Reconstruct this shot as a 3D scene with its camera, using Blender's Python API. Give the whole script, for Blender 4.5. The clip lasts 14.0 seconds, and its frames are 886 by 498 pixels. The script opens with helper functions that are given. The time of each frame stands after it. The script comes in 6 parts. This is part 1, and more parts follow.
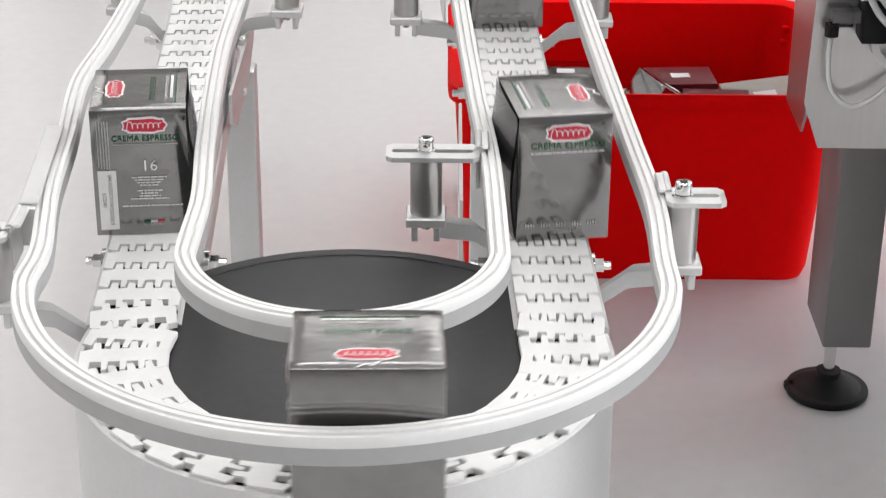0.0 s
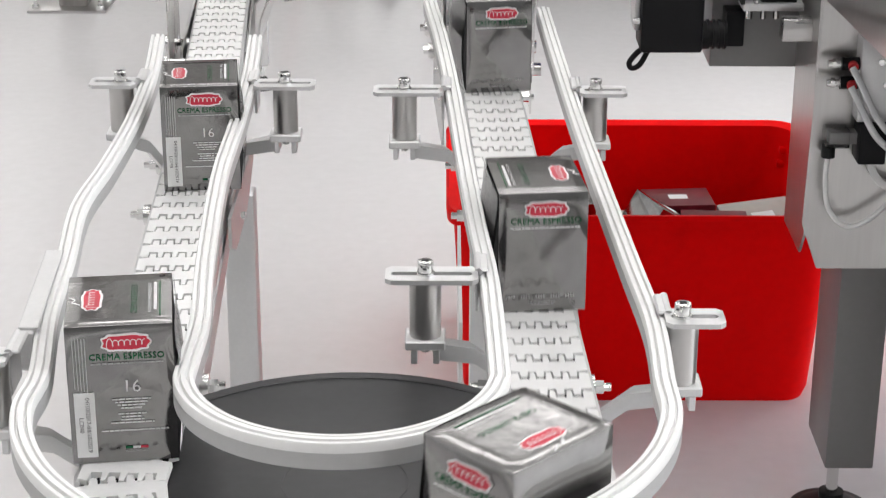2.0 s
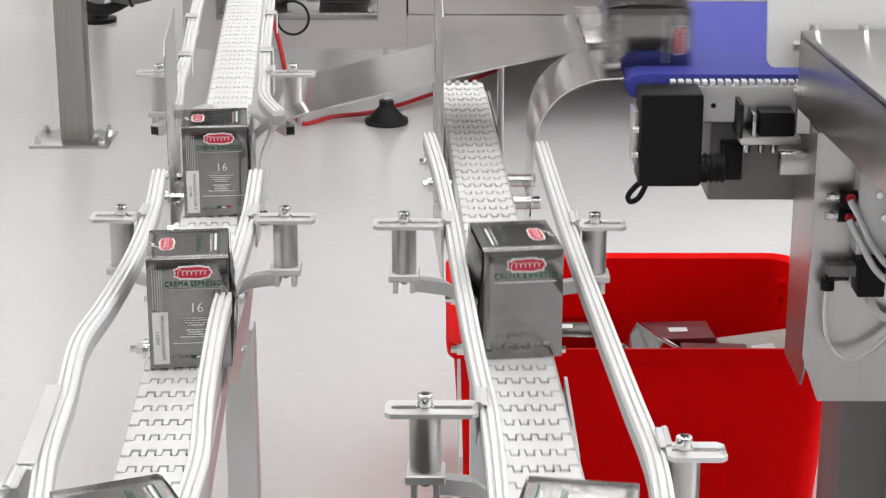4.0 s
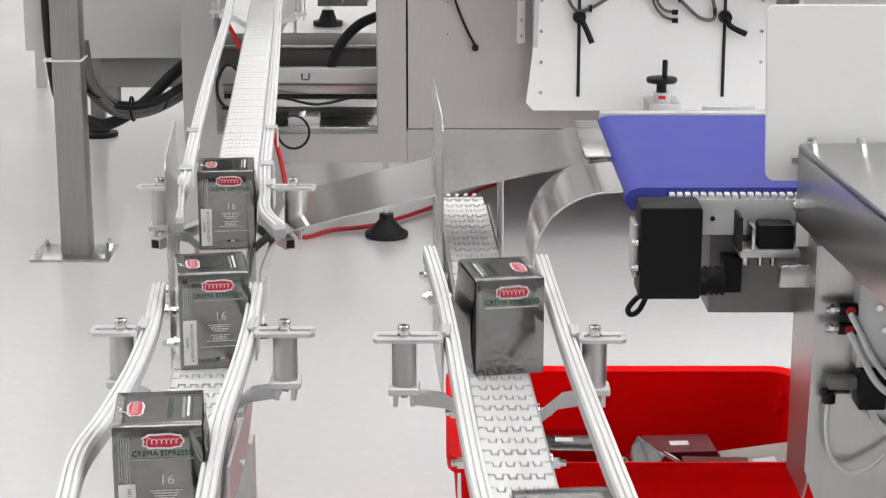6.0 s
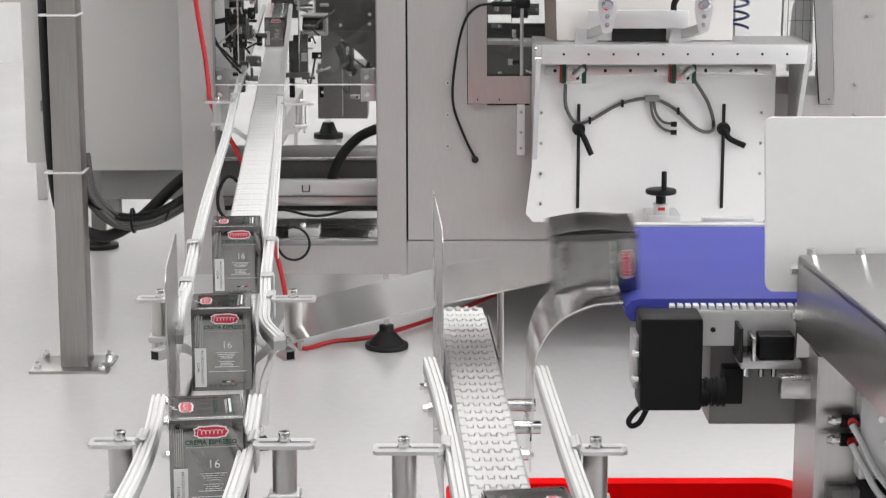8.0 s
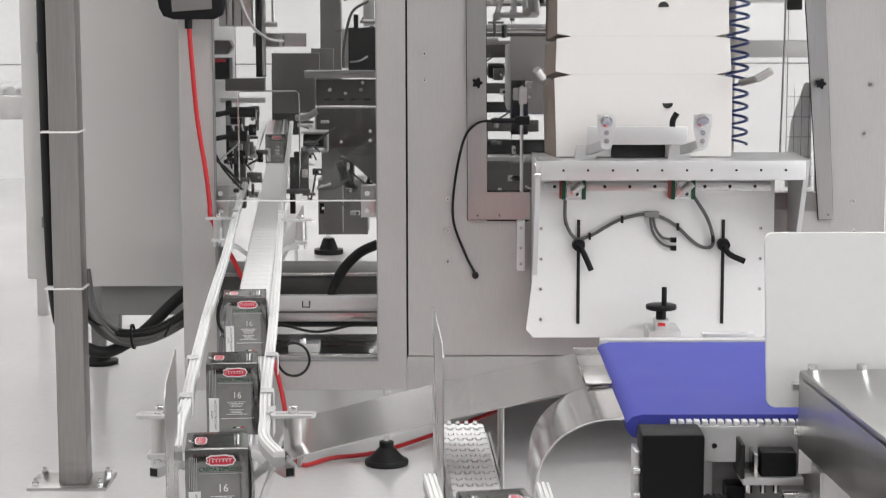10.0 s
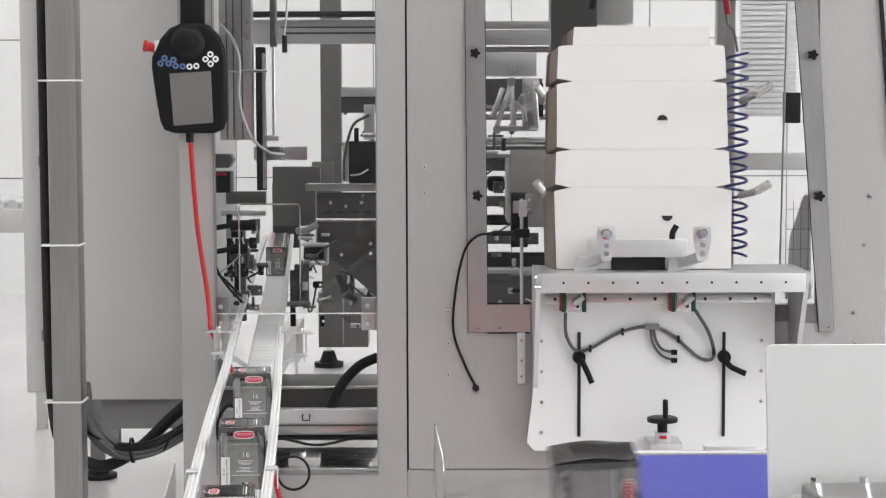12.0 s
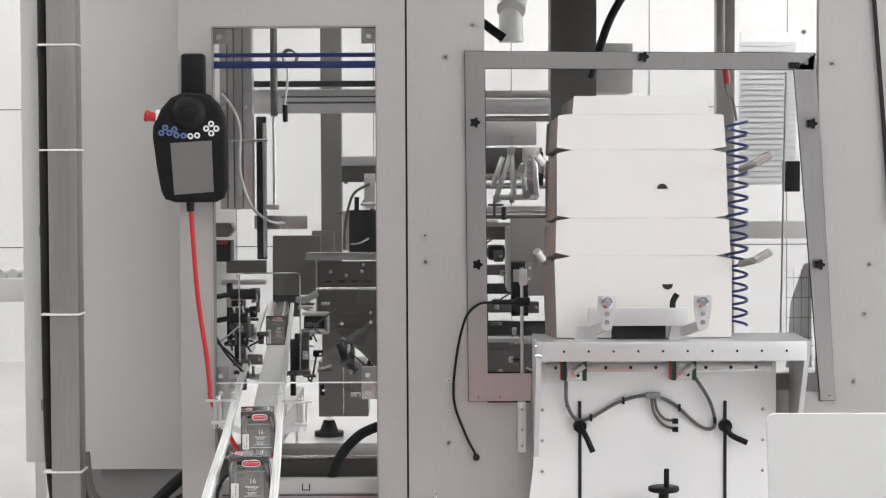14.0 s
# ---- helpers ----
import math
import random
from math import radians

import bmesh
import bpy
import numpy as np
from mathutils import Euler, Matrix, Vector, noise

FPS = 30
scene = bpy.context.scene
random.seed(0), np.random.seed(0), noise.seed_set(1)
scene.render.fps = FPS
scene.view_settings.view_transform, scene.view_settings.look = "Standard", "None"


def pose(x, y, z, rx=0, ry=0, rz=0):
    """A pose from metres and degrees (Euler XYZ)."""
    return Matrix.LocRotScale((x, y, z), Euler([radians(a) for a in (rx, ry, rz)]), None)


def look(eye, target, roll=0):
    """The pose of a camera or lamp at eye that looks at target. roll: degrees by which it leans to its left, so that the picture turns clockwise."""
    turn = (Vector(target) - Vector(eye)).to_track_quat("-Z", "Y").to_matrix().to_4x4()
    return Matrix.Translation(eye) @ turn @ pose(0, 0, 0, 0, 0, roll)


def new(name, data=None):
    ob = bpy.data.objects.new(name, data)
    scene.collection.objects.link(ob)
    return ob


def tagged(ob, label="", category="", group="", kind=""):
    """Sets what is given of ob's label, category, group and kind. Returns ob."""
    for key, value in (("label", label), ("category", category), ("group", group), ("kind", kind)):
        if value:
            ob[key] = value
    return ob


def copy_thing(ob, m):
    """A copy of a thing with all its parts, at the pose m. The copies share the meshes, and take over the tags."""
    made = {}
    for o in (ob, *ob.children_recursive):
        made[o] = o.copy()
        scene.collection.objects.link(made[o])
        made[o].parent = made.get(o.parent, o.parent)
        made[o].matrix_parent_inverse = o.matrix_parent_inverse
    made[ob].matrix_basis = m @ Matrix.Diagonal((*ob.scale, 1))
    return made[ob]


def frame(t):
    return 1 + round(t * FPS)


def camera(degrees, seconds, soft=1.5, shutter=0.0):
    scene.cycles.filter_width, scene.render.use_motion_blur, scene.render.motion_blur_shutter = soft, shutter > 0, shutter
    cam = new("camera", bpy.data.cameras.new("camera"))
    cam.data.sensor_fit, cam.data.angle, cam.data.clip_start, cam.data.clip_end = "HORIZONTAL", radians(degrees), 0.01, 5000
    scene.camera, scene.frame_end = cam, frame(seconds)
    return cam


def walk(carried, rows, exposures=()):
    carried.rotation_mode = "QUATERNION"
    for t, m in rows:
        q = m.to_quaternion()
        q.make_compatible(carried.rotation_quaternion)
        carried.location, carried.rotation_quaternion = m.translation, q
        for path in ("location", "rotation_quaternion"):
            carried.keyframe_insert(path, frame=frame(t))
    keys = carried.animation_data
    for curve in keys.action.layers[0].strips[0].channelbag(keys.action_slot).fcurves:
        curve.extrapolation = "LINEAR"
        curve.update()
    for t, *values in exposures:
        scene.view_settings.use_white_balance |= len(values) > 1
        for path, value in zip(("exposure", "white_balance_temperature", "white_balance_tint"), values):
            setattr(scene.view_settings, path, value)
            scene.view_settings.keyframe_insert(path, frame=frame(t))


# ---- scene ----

# ================= camera: a tripod head that tilts slowly upwards =================
EYE = (0.0, 0.0, 1.713)
TILT = [  # seconds, degrees below level, roll
    (0.0, 25.351, 0.51), (0.5, 24.43, 0.41), (1.0, 23.442, 0.26), (1.5, 22.657, 0.22), (2.0, 21.752, 0.17),
    (2.5, 20.723, 0.08), (3.0, 19.666, 0.05), (5.5, 15.369, 0.01), (6.0, 14.505, -0.02), (6.5, 13.689, -0.02),
    (7.0, 12.89, -0.02), (7.5, 12.121, -0.04), (8.0, 11.233, -0.07), (10.5, 6.942, -0.12), (11.0, 6.031, -0.14),
    (11.5, 5.236, -0.18), (12.0, 4.522, -0.19), (12.5, 3.968, -0.21), (13.0, 3.39, -0.23), (13.5, 2.91, -0.25),
    (14.0, 2.5, -0.25)]
cam = camera(25.62, 14.0, soft=1.15, shutter=0.5)
walk(cam, [(t, look(EYE, (0.0, math.cos(radians(p)), EYE[2] - math.sin(radians(p))), roll)) for t, p, roll in TILT],
     exposures=[(0.0, 0.0), (14.0, 0.0)])

# ================= light =================
world = bpy.data.worlds.new("world")
scene.world = world
world.use_nodes = True
wn = world.node_tree
sky = wn.nodes.new("ShaderNodeTexSky")
sky.sky_type, sky.sun_disc, sky.sun_elevation = "NISHITA", False, radians(35)
wn.links.new(sky.outputs[0], wn.nodes["Background"].inputs[0])
wn.nodes["Background"].inputs[1].default_value = 0.1
LAMP_POWER = 16.0


# ================= materials =================
def material(name, color, rough=0.5, metal=0.0, vary=0.06, scale=6.0, grain=80.0, bump=0.02, stretch=(1, 1, 1), rvary=0.03, coat=0.0, spec=0.5):
    """A surface with broad mottling, fine grain, uneven gloss and slight relief."""
    m = bpy.data.materials.new(name)
    m.use_nodes = True
    nt = m.node_tree
    n, l = nt.nodes, nt.links
    bsdf = n["Principled BSDF"]
    tex = n.new("ShaderNodeTexCoord")
    mp = n.new("ShaderNodeMapping")
    mp.inputs["Scale"].default_value = stretch
    l.new(tex.outputs["Object"], mp.inputs[0])
    big = n.new("ShaderNodeTexNoise")
    big.inputs["Scale"].default_value, big.inputs["Detail"].default_value = scale, 4
    fine = n.new("ShaderNodeTexNoise")
    fine.inputs["Scale"].default_value, fine.inputs["Detail"].default_value = grain, 3
    l.new(mp.outputs[0], big.inputs[0])
    l.new(mp.outputs[0], fine.inputs[0])
    add = n.new("ShaderNodeMath")
    add.operation = "ADD"
    l.new(big.outputs[0], add.inputs[0])
    l.new(fine.outputs[0], add.inputs[1])
    mr = n.new("ShaderNodeMapRange")
    mr.inputs[1].default_value, mr.inputs[2].default_value = 0.6, 1.4
    mr.inputs[3].default_value, mr.inputs[4].default_value = 1 - vary, 1 + vary
    l.new(add.outputs[0], mr.inputs[0])
    mul = n.new("ShaderNodeVectorMath")
    mul.operation = "SCALE"
    mul.inputs[0].default_value = color[:3]
    l.new(mr.outputs[0], mul.inputs["Scale"])
    l.new(mul.outputs[0], bsdf.inputs["Base Color"])
    rr = n.new("ShaderNodeMapRange")
    rr.inputs[1].default_value, rr.inputs[2].default_value = 0.3, 0.7
    rr.inputs[3].default_value, rr.inputs[4].default_value = max(0.02, rough - rvary), min(1, rough + rvary)
    l.new(big.outputs[0], rr.inputs[0])
    l.new(rr.outputs[0], bsdf.inputs["Roughness"])
    bsdf.inputs["Metallic"].default_value = metal
    bsdf.inputs["Coat Weight"].default_value = coat
    bsdf.inputs["Specular IOR Level"].default_value = spec
    if bump:
        b = n.new("ShaderNodeBump")
        b.inputs["Strength"].default_value, b.inputs["Distance"].default_value = bump, 0.002
        l.new(fine.outputs[0], b.inputs["Height"])
        l.new(b.outputs[0], bsdf.inputs["Normal"])
    return m


def glow(name, color, strength):
    m = bpy.data.materials.new(name)
    m.use_nodes = True
    b = m.node_tree.nodes["Principled BSDF"]
    b.inputs["Base Color"].default_value = (*color, 1)
    b.inputs["Emission Color"].default_value = (*color, 1)
    b.inputs["Emission Strength"].default_value = strength
    return m


def glass(name, color=(1, 1, 1), rough=0.02):
    m = bpy.data.materials.new(name)
    m.use_nodes = True
    n, l = m.node_tree.nodes, m.node_tree.links
    tr = n.new("ShaderNodeBsdfTransparent")
    tr.inputs[0].default_value = (*color, 1)
    gl = n.new("ShaderNodeBsdfGlossy")
    gl.inputs["Roughness"].default_value = rough
    fr = n.new("ShaderNodeFresnel")
    fr.inputs[0].default_value = 1.45
    mx = n.new("ShaderNodeMixShader")
    l.new(fr.outputs[0], mx.inputs[0])
    l.new(tr.outputs[0], mx.inputs[1])
    l.new(gl.outputs[0], mx.inputs[2])
    l.new(mx.outputs[0], n["Material Output"].inputs[0])
    return m


FLOOR = material("epoxy_floor", (0.62, 0.61, 0.61), 0.22, 0, 0.04, 1.3, 30, 0.01, rvary=0.015)
WALLG = material("grey_wall", (0.22, 0.22, 0.22), 0.7, 0, 0.05, 1.0, 20, 0.02)
WALLW = material("white_wall", (0.78, 0.78, 0.77), 0.6, 0, 0.03, 1.0, 20, 0.02)
CEIL = material("white_ceiling", (0.75, 0.75, 0.74), 0.7, 0, 0.03, 1.0, 20, 0.02)
STEEL = material("brushed_steel", (0.52, 0.51, 0.50), 0.3, 1.0, 0.06, 5, 120, 0.04, (1, 1, 0.06))
STEELH = material("brushed_steel_flat", (0.55, 0.54, 0.53), 0.28, 1.0, 0.07, 5, 120, 0.04, (0.06, 1, 1))
ZINC = material("zinc_plated_steel", (0.55, 0.55, 0.54), 0.5, 0.8, 0.05, 12, 200, 0.03)
CHROME = material("chromed_steel", (0.7, 0.7, 0.69), 0.12, 1.0, 0.03, 8, 90, 0.01)
ALU = material("anodised_aluminium", (0.66, 0.66, 0.66), 0.42, 0.75, 0.04, 10, 200, 0.02)
MACHINE = material("satin_machine_panel", (0.425, 0.41, 0.40), 0.42, 0.3, 0.05, 2.0, 160, 0.03, (1, 1, 0.15))
CABINET = material("cabinet_paint", (0.62, 0.61, 0.595), 0.5, 0.1, 0.03, 2.0, 120, 0.02)
RAILW = material("white_polyethylene", (0.78, 0.78, 0.77), 0.38, 0, 0.03, 12, 140, 0.01)
CHAINW = material("white_acetal_chain", (0.84, 0.84, 0.83), 0.5, 0, 0.04, 14, 140, 0.01)
WHITEP = material("white_plastic_plate", (0.8, 0.8, 0.79), 0.35, 0, 0.02, 3, 60, 0.01)
BLACKD = material("black_wheel_disc", (0.030, 0.030, 0.032), 0.5, 0, 0.2, 6, 90, 0.03)
BLACK = material("black_plastic", (0.009, 0.009, 0.010), 0.45, 0, 0.15, 9, 150, 0.03, spec=0.18)
RUBBER = material("black_rubber", (0.010, 0.0095, 0.0095), 0.6, 0, 0.15, 9, 150, 0.05, spec=0.3)
# real dark steel, and painted shade in holes, slots and gaps
DARK = material("dark_steel_and_shade", (0.022, 0.022, 0.022), 0.55, 0.2, 0.1, 4, 60, 0.02, spec=0.3)
GREYP = material("grey_paint", (0.24, 0.235, 0.235), 0.45, 0.1, 0.04, 3, 90, 0.02)
INSIDE = material("dull_grey_steel", (0.13, 0.125, 0.12), 0.4, 0.4, 0.12, 4, 60, 0.03)
CABLEG = material("grey_cable", (0.10, 0.098, 0.095), 0.5, 0, 0.1, 9, 90, 0.0)
POSTM = material("worn_brushed_steel", (0.33, 0.318, 0.305), 0.36, 0.9, 0.12, 3, 120, 0.05, (1, 1, 0.05))
RAILG = material("grey_rail_channel", (0.43, 0.43, 0.43), 0.45, 0.15, 0.04, 6, 120, 0.01)
BLUE = material("blue_belt", (0.052, 0.062, 0.34), 0.55, 0, 0.05, 8, 300, 0.04, spec=0.22)
SHEET = material("polished_sheet", (0.78, 0.765, 0.755), 0.14, 1.0, 0.05, 4, 90, 0.02, (1, 0.05, 1), rvary=0.03)
BLUED = material("blue_anodised", (0.02, 0.05, 0.28), 0.35, 0.3, 0.04, 8, 300, 0.02)
RED = material("red_polyethylene", (0.86, 0.0010, 0.002), 0.5, 0, 0.06, 3, 60, 0.02, spec=0.05)
REDC = material("red_cable", (0.45, 0.012, 0.016), 0.4, 0, 0.04, 10, 60, 0.0)
CARTON = material("white_carton_board", (0.66, 0.64, 0.62), 0.6, 0, 0.02, 3, 120, 0.02)
KRAFT = material("grey_board_edge", (0.32, 0.27, 0.24), 0.8, 0, 0.1, 20, 200, 0.05, (1, 14, 1))
CLEAR = glass("clear_acrylic", (0.93, 0.93, 0.93))
CLEARH = material("milky_hose", (0.62, 0.63, 0.64), 0.15, 0, 0.05, 20, 90, 0.0)
LAMPG = glow("lamp_diffuser", (1.0, 0.975, 0.97), 5.0)


# ================= mesh helpers =================
def box(bm, x0, x1, y0, y1, z0, z1, bev=0.0, seg=2, m=None):
    g = bmesh.ops.create_cube(bm, size=1.0)
    vs = g["verts"]
    bmesh.ops.scale(bm, vec=(abs(x1 - x0), abs(y1 - y0), abs(z1 - z0)), verts=vs)
    bmesh.ops.translate(bm, vec=((x0 + x1) / 2, (y0 + y1) / 2, (z0 + z1) / 2), verts=vs)
    if bev:
        es = list({e for v in vs for e in v.link_edges})
        r = bmesh.ops.bevel(bm, geom=es, offset=bev, segments=seg, profile=0.5, affect="EDGES")
        vs = list({v for f in r["faces"] for v in f.verts} | {v for v in vs if v.is_valid})
    if m is not None:
        bmesh.ops.transform(bm, matrix=m, verts=vs)
    return vs


def cyl(bm, a, b, r, n=16, r2=None, bev=0.0):
    a, b = Vector(a), Vector(b)
    g = bmesh.ops.create_cone(bm, cap_ends=True, segments=n, radius1=r, radius2=r if r2 is None else r2, depth=(b - a).length)
    q = (b - a).to_track_quat("Z", "Y").to_matrix().to_4x4()
    vs = g["verts"]
    if bev:
        es = list({e for v in vs for e in v.link_edges if len([f for f in e.link_faces if len(f.verts) > 4]) == 1})
        rr = bmesh.ops.bevel(bm, geom=es, offset=bev, segments=2, profile=0.5, affect="EDGES")
        vs = list({v for f in rr["faces"] for v in f.verts} | {v for v in vs if v.is_valid})
    bmesh.ops.transform(bm, matrix=Matrix.Translation((a + b) / 2) @ q, verts=vs)
    return vs


def smooth_path(pts, steps=6):
    """Catmull-Rom through a few guide points."""
    p = [Vector(q) for q in pts]
    p = [p[0] * 2 - p[1]] + p + [p[-1] * 2 - p[-2]]
    out = []
    for i in range(1, len(p) - 2):
        for k in range(steps):
            t = k / steps
            a, b, c, d = p[i - 1], p[i], p[i + 1], p[i + 2]
            out.append(0.5 * ((2 * b) + (c - a) * t + (2 * a - 5 * b + 4 * c - d) * t * t + (3 * b - a - 3 * c + d) * t ** 3))
    out.append(p[-2])
    return out


def tube(bm, pts, r, n=8, steps=6):
    p = smooth_path(pts, steps) if steps else [Vector(q) for q in pts]
    rings, up = [], Vector((0.3, 0.2, 1)).normalized()
    for i, c in enumerate(p):
        t = (p[min(i + 1, len(p) - 1)] - p[max(i - 1, 0)]).normalized()
        s = t.cross(up)
        s = s.normalized() if s.length > 1e-4 else Vector((1, 0, 0))
        up = s.cross(t).normalized()
        rings.append([bm.verts.new(c + r * (math.cos(k * math.tau / n) * s + math.sin(k * math.tau / n) * up)) for k in range(n)])
    for a, b in zip(rings, rings[1:]):
        for k in range(n):
            bm.faces.new((a[k], a[(k + 1) % n], b[(k + 1) % n], b[k]))
    bm.faces.new(rings[0][::-1])
    bm.faces.new(rings[-1])


def sweep(bm, pts, profile, closed=True):
    """Sweeps a profile of (sideways to the left, up) along a level line."""
    p = [Vector(q) for q in pts]
    rings = []
    for i, c in enumerate(p):
        t = p[min(i + 1, len(p) - 1)] - p[max(i - 1, 0)]
        s = Vector((-t.y, t.x, 0)).normalized()
        rings.append([bm.verts.new(c + s * u + Vector((0, 0, v))) for u, v in profile])
    n = len(profile)
    for a, b in zip(rings, rings[1:]):
        for k in range(n if closed else n - 1):
            bm.faces.new((a[k], b[k], b[(k + 1) % n], a[(k + 1) % n]))
    if closed:
        bm.faces.new(rings[0])
        bm.faces.new(rings[-1][::-1])


def slab(bm, outline, thick, m=None):
    """A flat plate: outline of (x, z) extruded along y by thick."""
    a = [bm.verts.new((x, 0, z)) for x, z in outline]
    b = [bm.verts.new((x, thick, z)) for x, z in outline]
    n = len(a)
    bm.faces.new(a)
    bm.faces.new(b[::-1])
    for k in range(n):
        bm.faces.new((a[k], b[k], b[(k + 1) % n], a[(k + 1) % n]))
    if m is not None:
        bmesh.ops.transform(bm, matrix=m, verts=a + b)
    return a + b


def part(name, bm, mat, parent=None, label="", smooth=35):
    me = bpy.data.meshes.new(name)
    bmesh.ops.recalc_face_normals(bm, faces=bm.faces)
    bm.to_mesh(me)
    bm.free()
    me.materials.append(mat)
    if smooth:
        me.shade_smooth()
        me.set_sharp_from_angle(angle=radians(smooth))
    ob = new(name, me)
    if parent is not None:
        ob.parent = parent
    if label:
        tagged(ob, label)
    return ob


def thing(name, label, category, at=None, group="", kind=""):
    e = new(name)
    if at is not None:
        e.matrix_basis = at if isinstance(at, Matrix) else Matrix.Translation(at)
    return tagged(e, label, category, group, kind)


def B():
    return bmesh.new()


def block(name, x0, x1, y0, y1, z0, z1, mat, parent, bev=0.002, label=""):
    bm = B()
    box(bm, x0, x1, y0, y1, z0, z1, bev)
    return part(name, bm, mat, parent, label)


def rod(name, a, b, r, mat, parent, n=16, bev=0.0, label=""):
    bm = B()
    cyl(bm, a, b, r, n, bev=bev)
    return part(name, bm, mat, parent, label)


def hose(name, pts, r, mat, parent=None, label="", n=8):
    bm = B()
    tube(bm, pts, r, n)
    return part(name, bm, mat, parent, label, 60)


# ================= the hall =================
bm = B(); box(bm, -8, 8, -5, 17, -0.2, 0.0)
floor = tagged(part("floor", bm, FLOOR), "glossy pale grey epoxy factory floor", "floor", kind="structure")
# the unseen south wall is dark grey only to darken reflections in the foil
for nm, dims in (("wall_north", (-8, 8, 17, 17.2, 0, 6)), ("wall_south", (-8, 8, -5.2, -5, 0, 6)), ("wall_west", (-8.2, -8, -5, 17, 0, 6))):
    bm = B(); box(bm, *dims)
    tagged(part(nm, bm, WALLG if nm == "wall_south" else WALLW), "unseen wall behind the camera, dark grey to darken reflections" if nm == "wall_south" else "plain white factory wall", "wall", kind="structure")
bm = B()
for dims in ((8, 8.2, -5, -3, 0, 6), (8, 8.2, 13, 17, 0, 6), (8, 8.2, -3, 13, 0, 1.2), (8, 8.2, -3, 13, 4.4, 6)):
    box(bm, *dims)
tagged(part("wall_east", bm, WALLW), "plain white factory wall with an added window opening", "wall", kind="structure")
# window out of view, added for side light and lengthened to brighten front panels
win = thing("window_1", "unseen long window with grey frame, added for light from the right", "window", kind="structure")
for k in range(9):
    block("window_frame", 8.06, 8.12, -3 + 2 * k - 0.03, -3 + 2 * k + 0.03, 1.2, 4.4, GREYP, win, 0)
bm = B(); box(bm, 8.09, 8.095, -3, 13, 1.2, 4.4); pane = part("pane", bm, CLEAR, win); pane.visible_shadow = False
ld = bpy.data.lights.new("daylight", "AREA")
ld.shape, ld.size, ld.size_y, ld.energy, ld.color = "RECTANGLE", 15.8, 3.1, 970.0, (0.97, 0.985, 1.0)
lo = new("daylight", ld)
lo.matrix_basis = look((8.15, 5.0, 2.8), (0.0, 5.0, 2.0))
bm = B(); box(bm, -8.2, 8.2, -5.2, 17.2, 6.0, 6.2)
tagged(part("ceiling", bm, CEIL), "plain white factory ceiling", "ceiling", kind="structure")
# assumed light strips, out of view, added to light the hall and brighten reflections
for ix in range(3):
    for iy in range(6):
        cx, cy = -4.8 + 4.8 * ix, -3.2 + 3.7 * iy
        lamp = thing("ceiling_light", "assumed long white ceiling light strip out of view, switched on", "ceiling light", (cx, cy, 5.9), "ceiling lights")
        block("housing", -1.85, 1.85, -0.29, 0.29, 0.0, 0.1, WHITEP, lamp)
        block("diffuser", -1.8, 1.8, -0.25, 0.25, -0.02, 0.0, LAMPG, lamp)
        ld = bpy.data.lights.new("lamp", "AREA")
        ld.shape, ld.size, ld.size_y, ld.energy, ld.color = "RECTANGLE", 3.6, 0.5, LAMP_POWER, (1.0, 0.975, 0.97)
        lo = new("lamp", ld)
        lo.location = (cx, cy, 5.86)

# ================= loop conveyor =================
BELT = 0.85
WHEEL = (-0.09, 1.60)
RIGHT0, RIGHT1 = (0.115, 1.66), (0.037, 3.735)
LEFT0, LEFT1 = (-0.297, 1.66), (-0.392, 3.40)
LINE2A, LINE2B = (-0.393, 3.44), (-0.888, 10.58)


def arc(cx, cy, r, a0, a1, n):
    return [(cx + r * math.cos(radians(a0 + (a1 - a0) * k / n)), cy + r * math.sin(radians(a0 + (a1 - a0) * k / n))) for k in range(n + 1)]


def flat(pts, z=0.0):
    return [(x, y, z) for x, y in pts]


RAIL_TOP = 0.945
# white cap with three ridges and deep grooves between
RAILP = [(-0.0122, -0.008), (0.0122, -0.008), (0.0122, -0.001), (0.0108, 0.0012), (0.0068, 0.0012), (0.0056, -0.0022), (0.0040, -0.0022), (0.0028, 0.0020),
         (-0.0028, 0.0020), (-0.0040, -0.0022), (-0.0056, -0.0022), (-0.0068, 0.0012), (-0.0108, 0.0012), (-0.0122, -0.001)]
RAILP = [(u * 0.82, v) for u, v in RAILP]


def guide_rail(pts, label, steps=5):
    t = thing("guide_rail", label, "guide rail", (0, 0, RAIL_TOP), "guide rails")
    bm = B(); sweep(bm, smooth_path(flat(pts), steps), RAILP)
    part("profile", bm, RAILW, t)
    bm = B(); sweep(bm, smooth_path(flat(pts), steps), [(-0.0100, -0.0235), (0.0100, -0.0235), (0.0100, -0.0082), (-0.0100, -0.0082)])
    part("channel", bm, RAILG, t, "grey carrier channel")
    return t


OUTER = [(-0.4185, 2.767), (-0.402, 2.565), (-0.397, 2.364), (-0.402, 2.19), (-0.410, 2.055), (-0.397, 1.90), (-0.388, 1.754)] + \
    arc(-0.0845, 1.578, 0.289, 172, 366, 14) + [(0.2065, 1.735), (0.198, 1.888), (0.186, 2.11), (0.172, 2.39), (0.160, 2.71), (0.153, 2.93)]
INNER = [(-0.276, 2.767), (-0.266, 2.565), (-0.263, 2.364), (-0.264, 2.19), (-0.258, 2.037), (-0.248, 1.871), (-0.237, 1.74)] + \
    arc(-0.0925, 1.63, 0.146, 172, 368, 10) + [(0.048, 1.842), (0.038, 2.0), (0.0255, 2.232), (0.012, 2.513), (-0.004, 2.769), (-0.022, 2.984)]
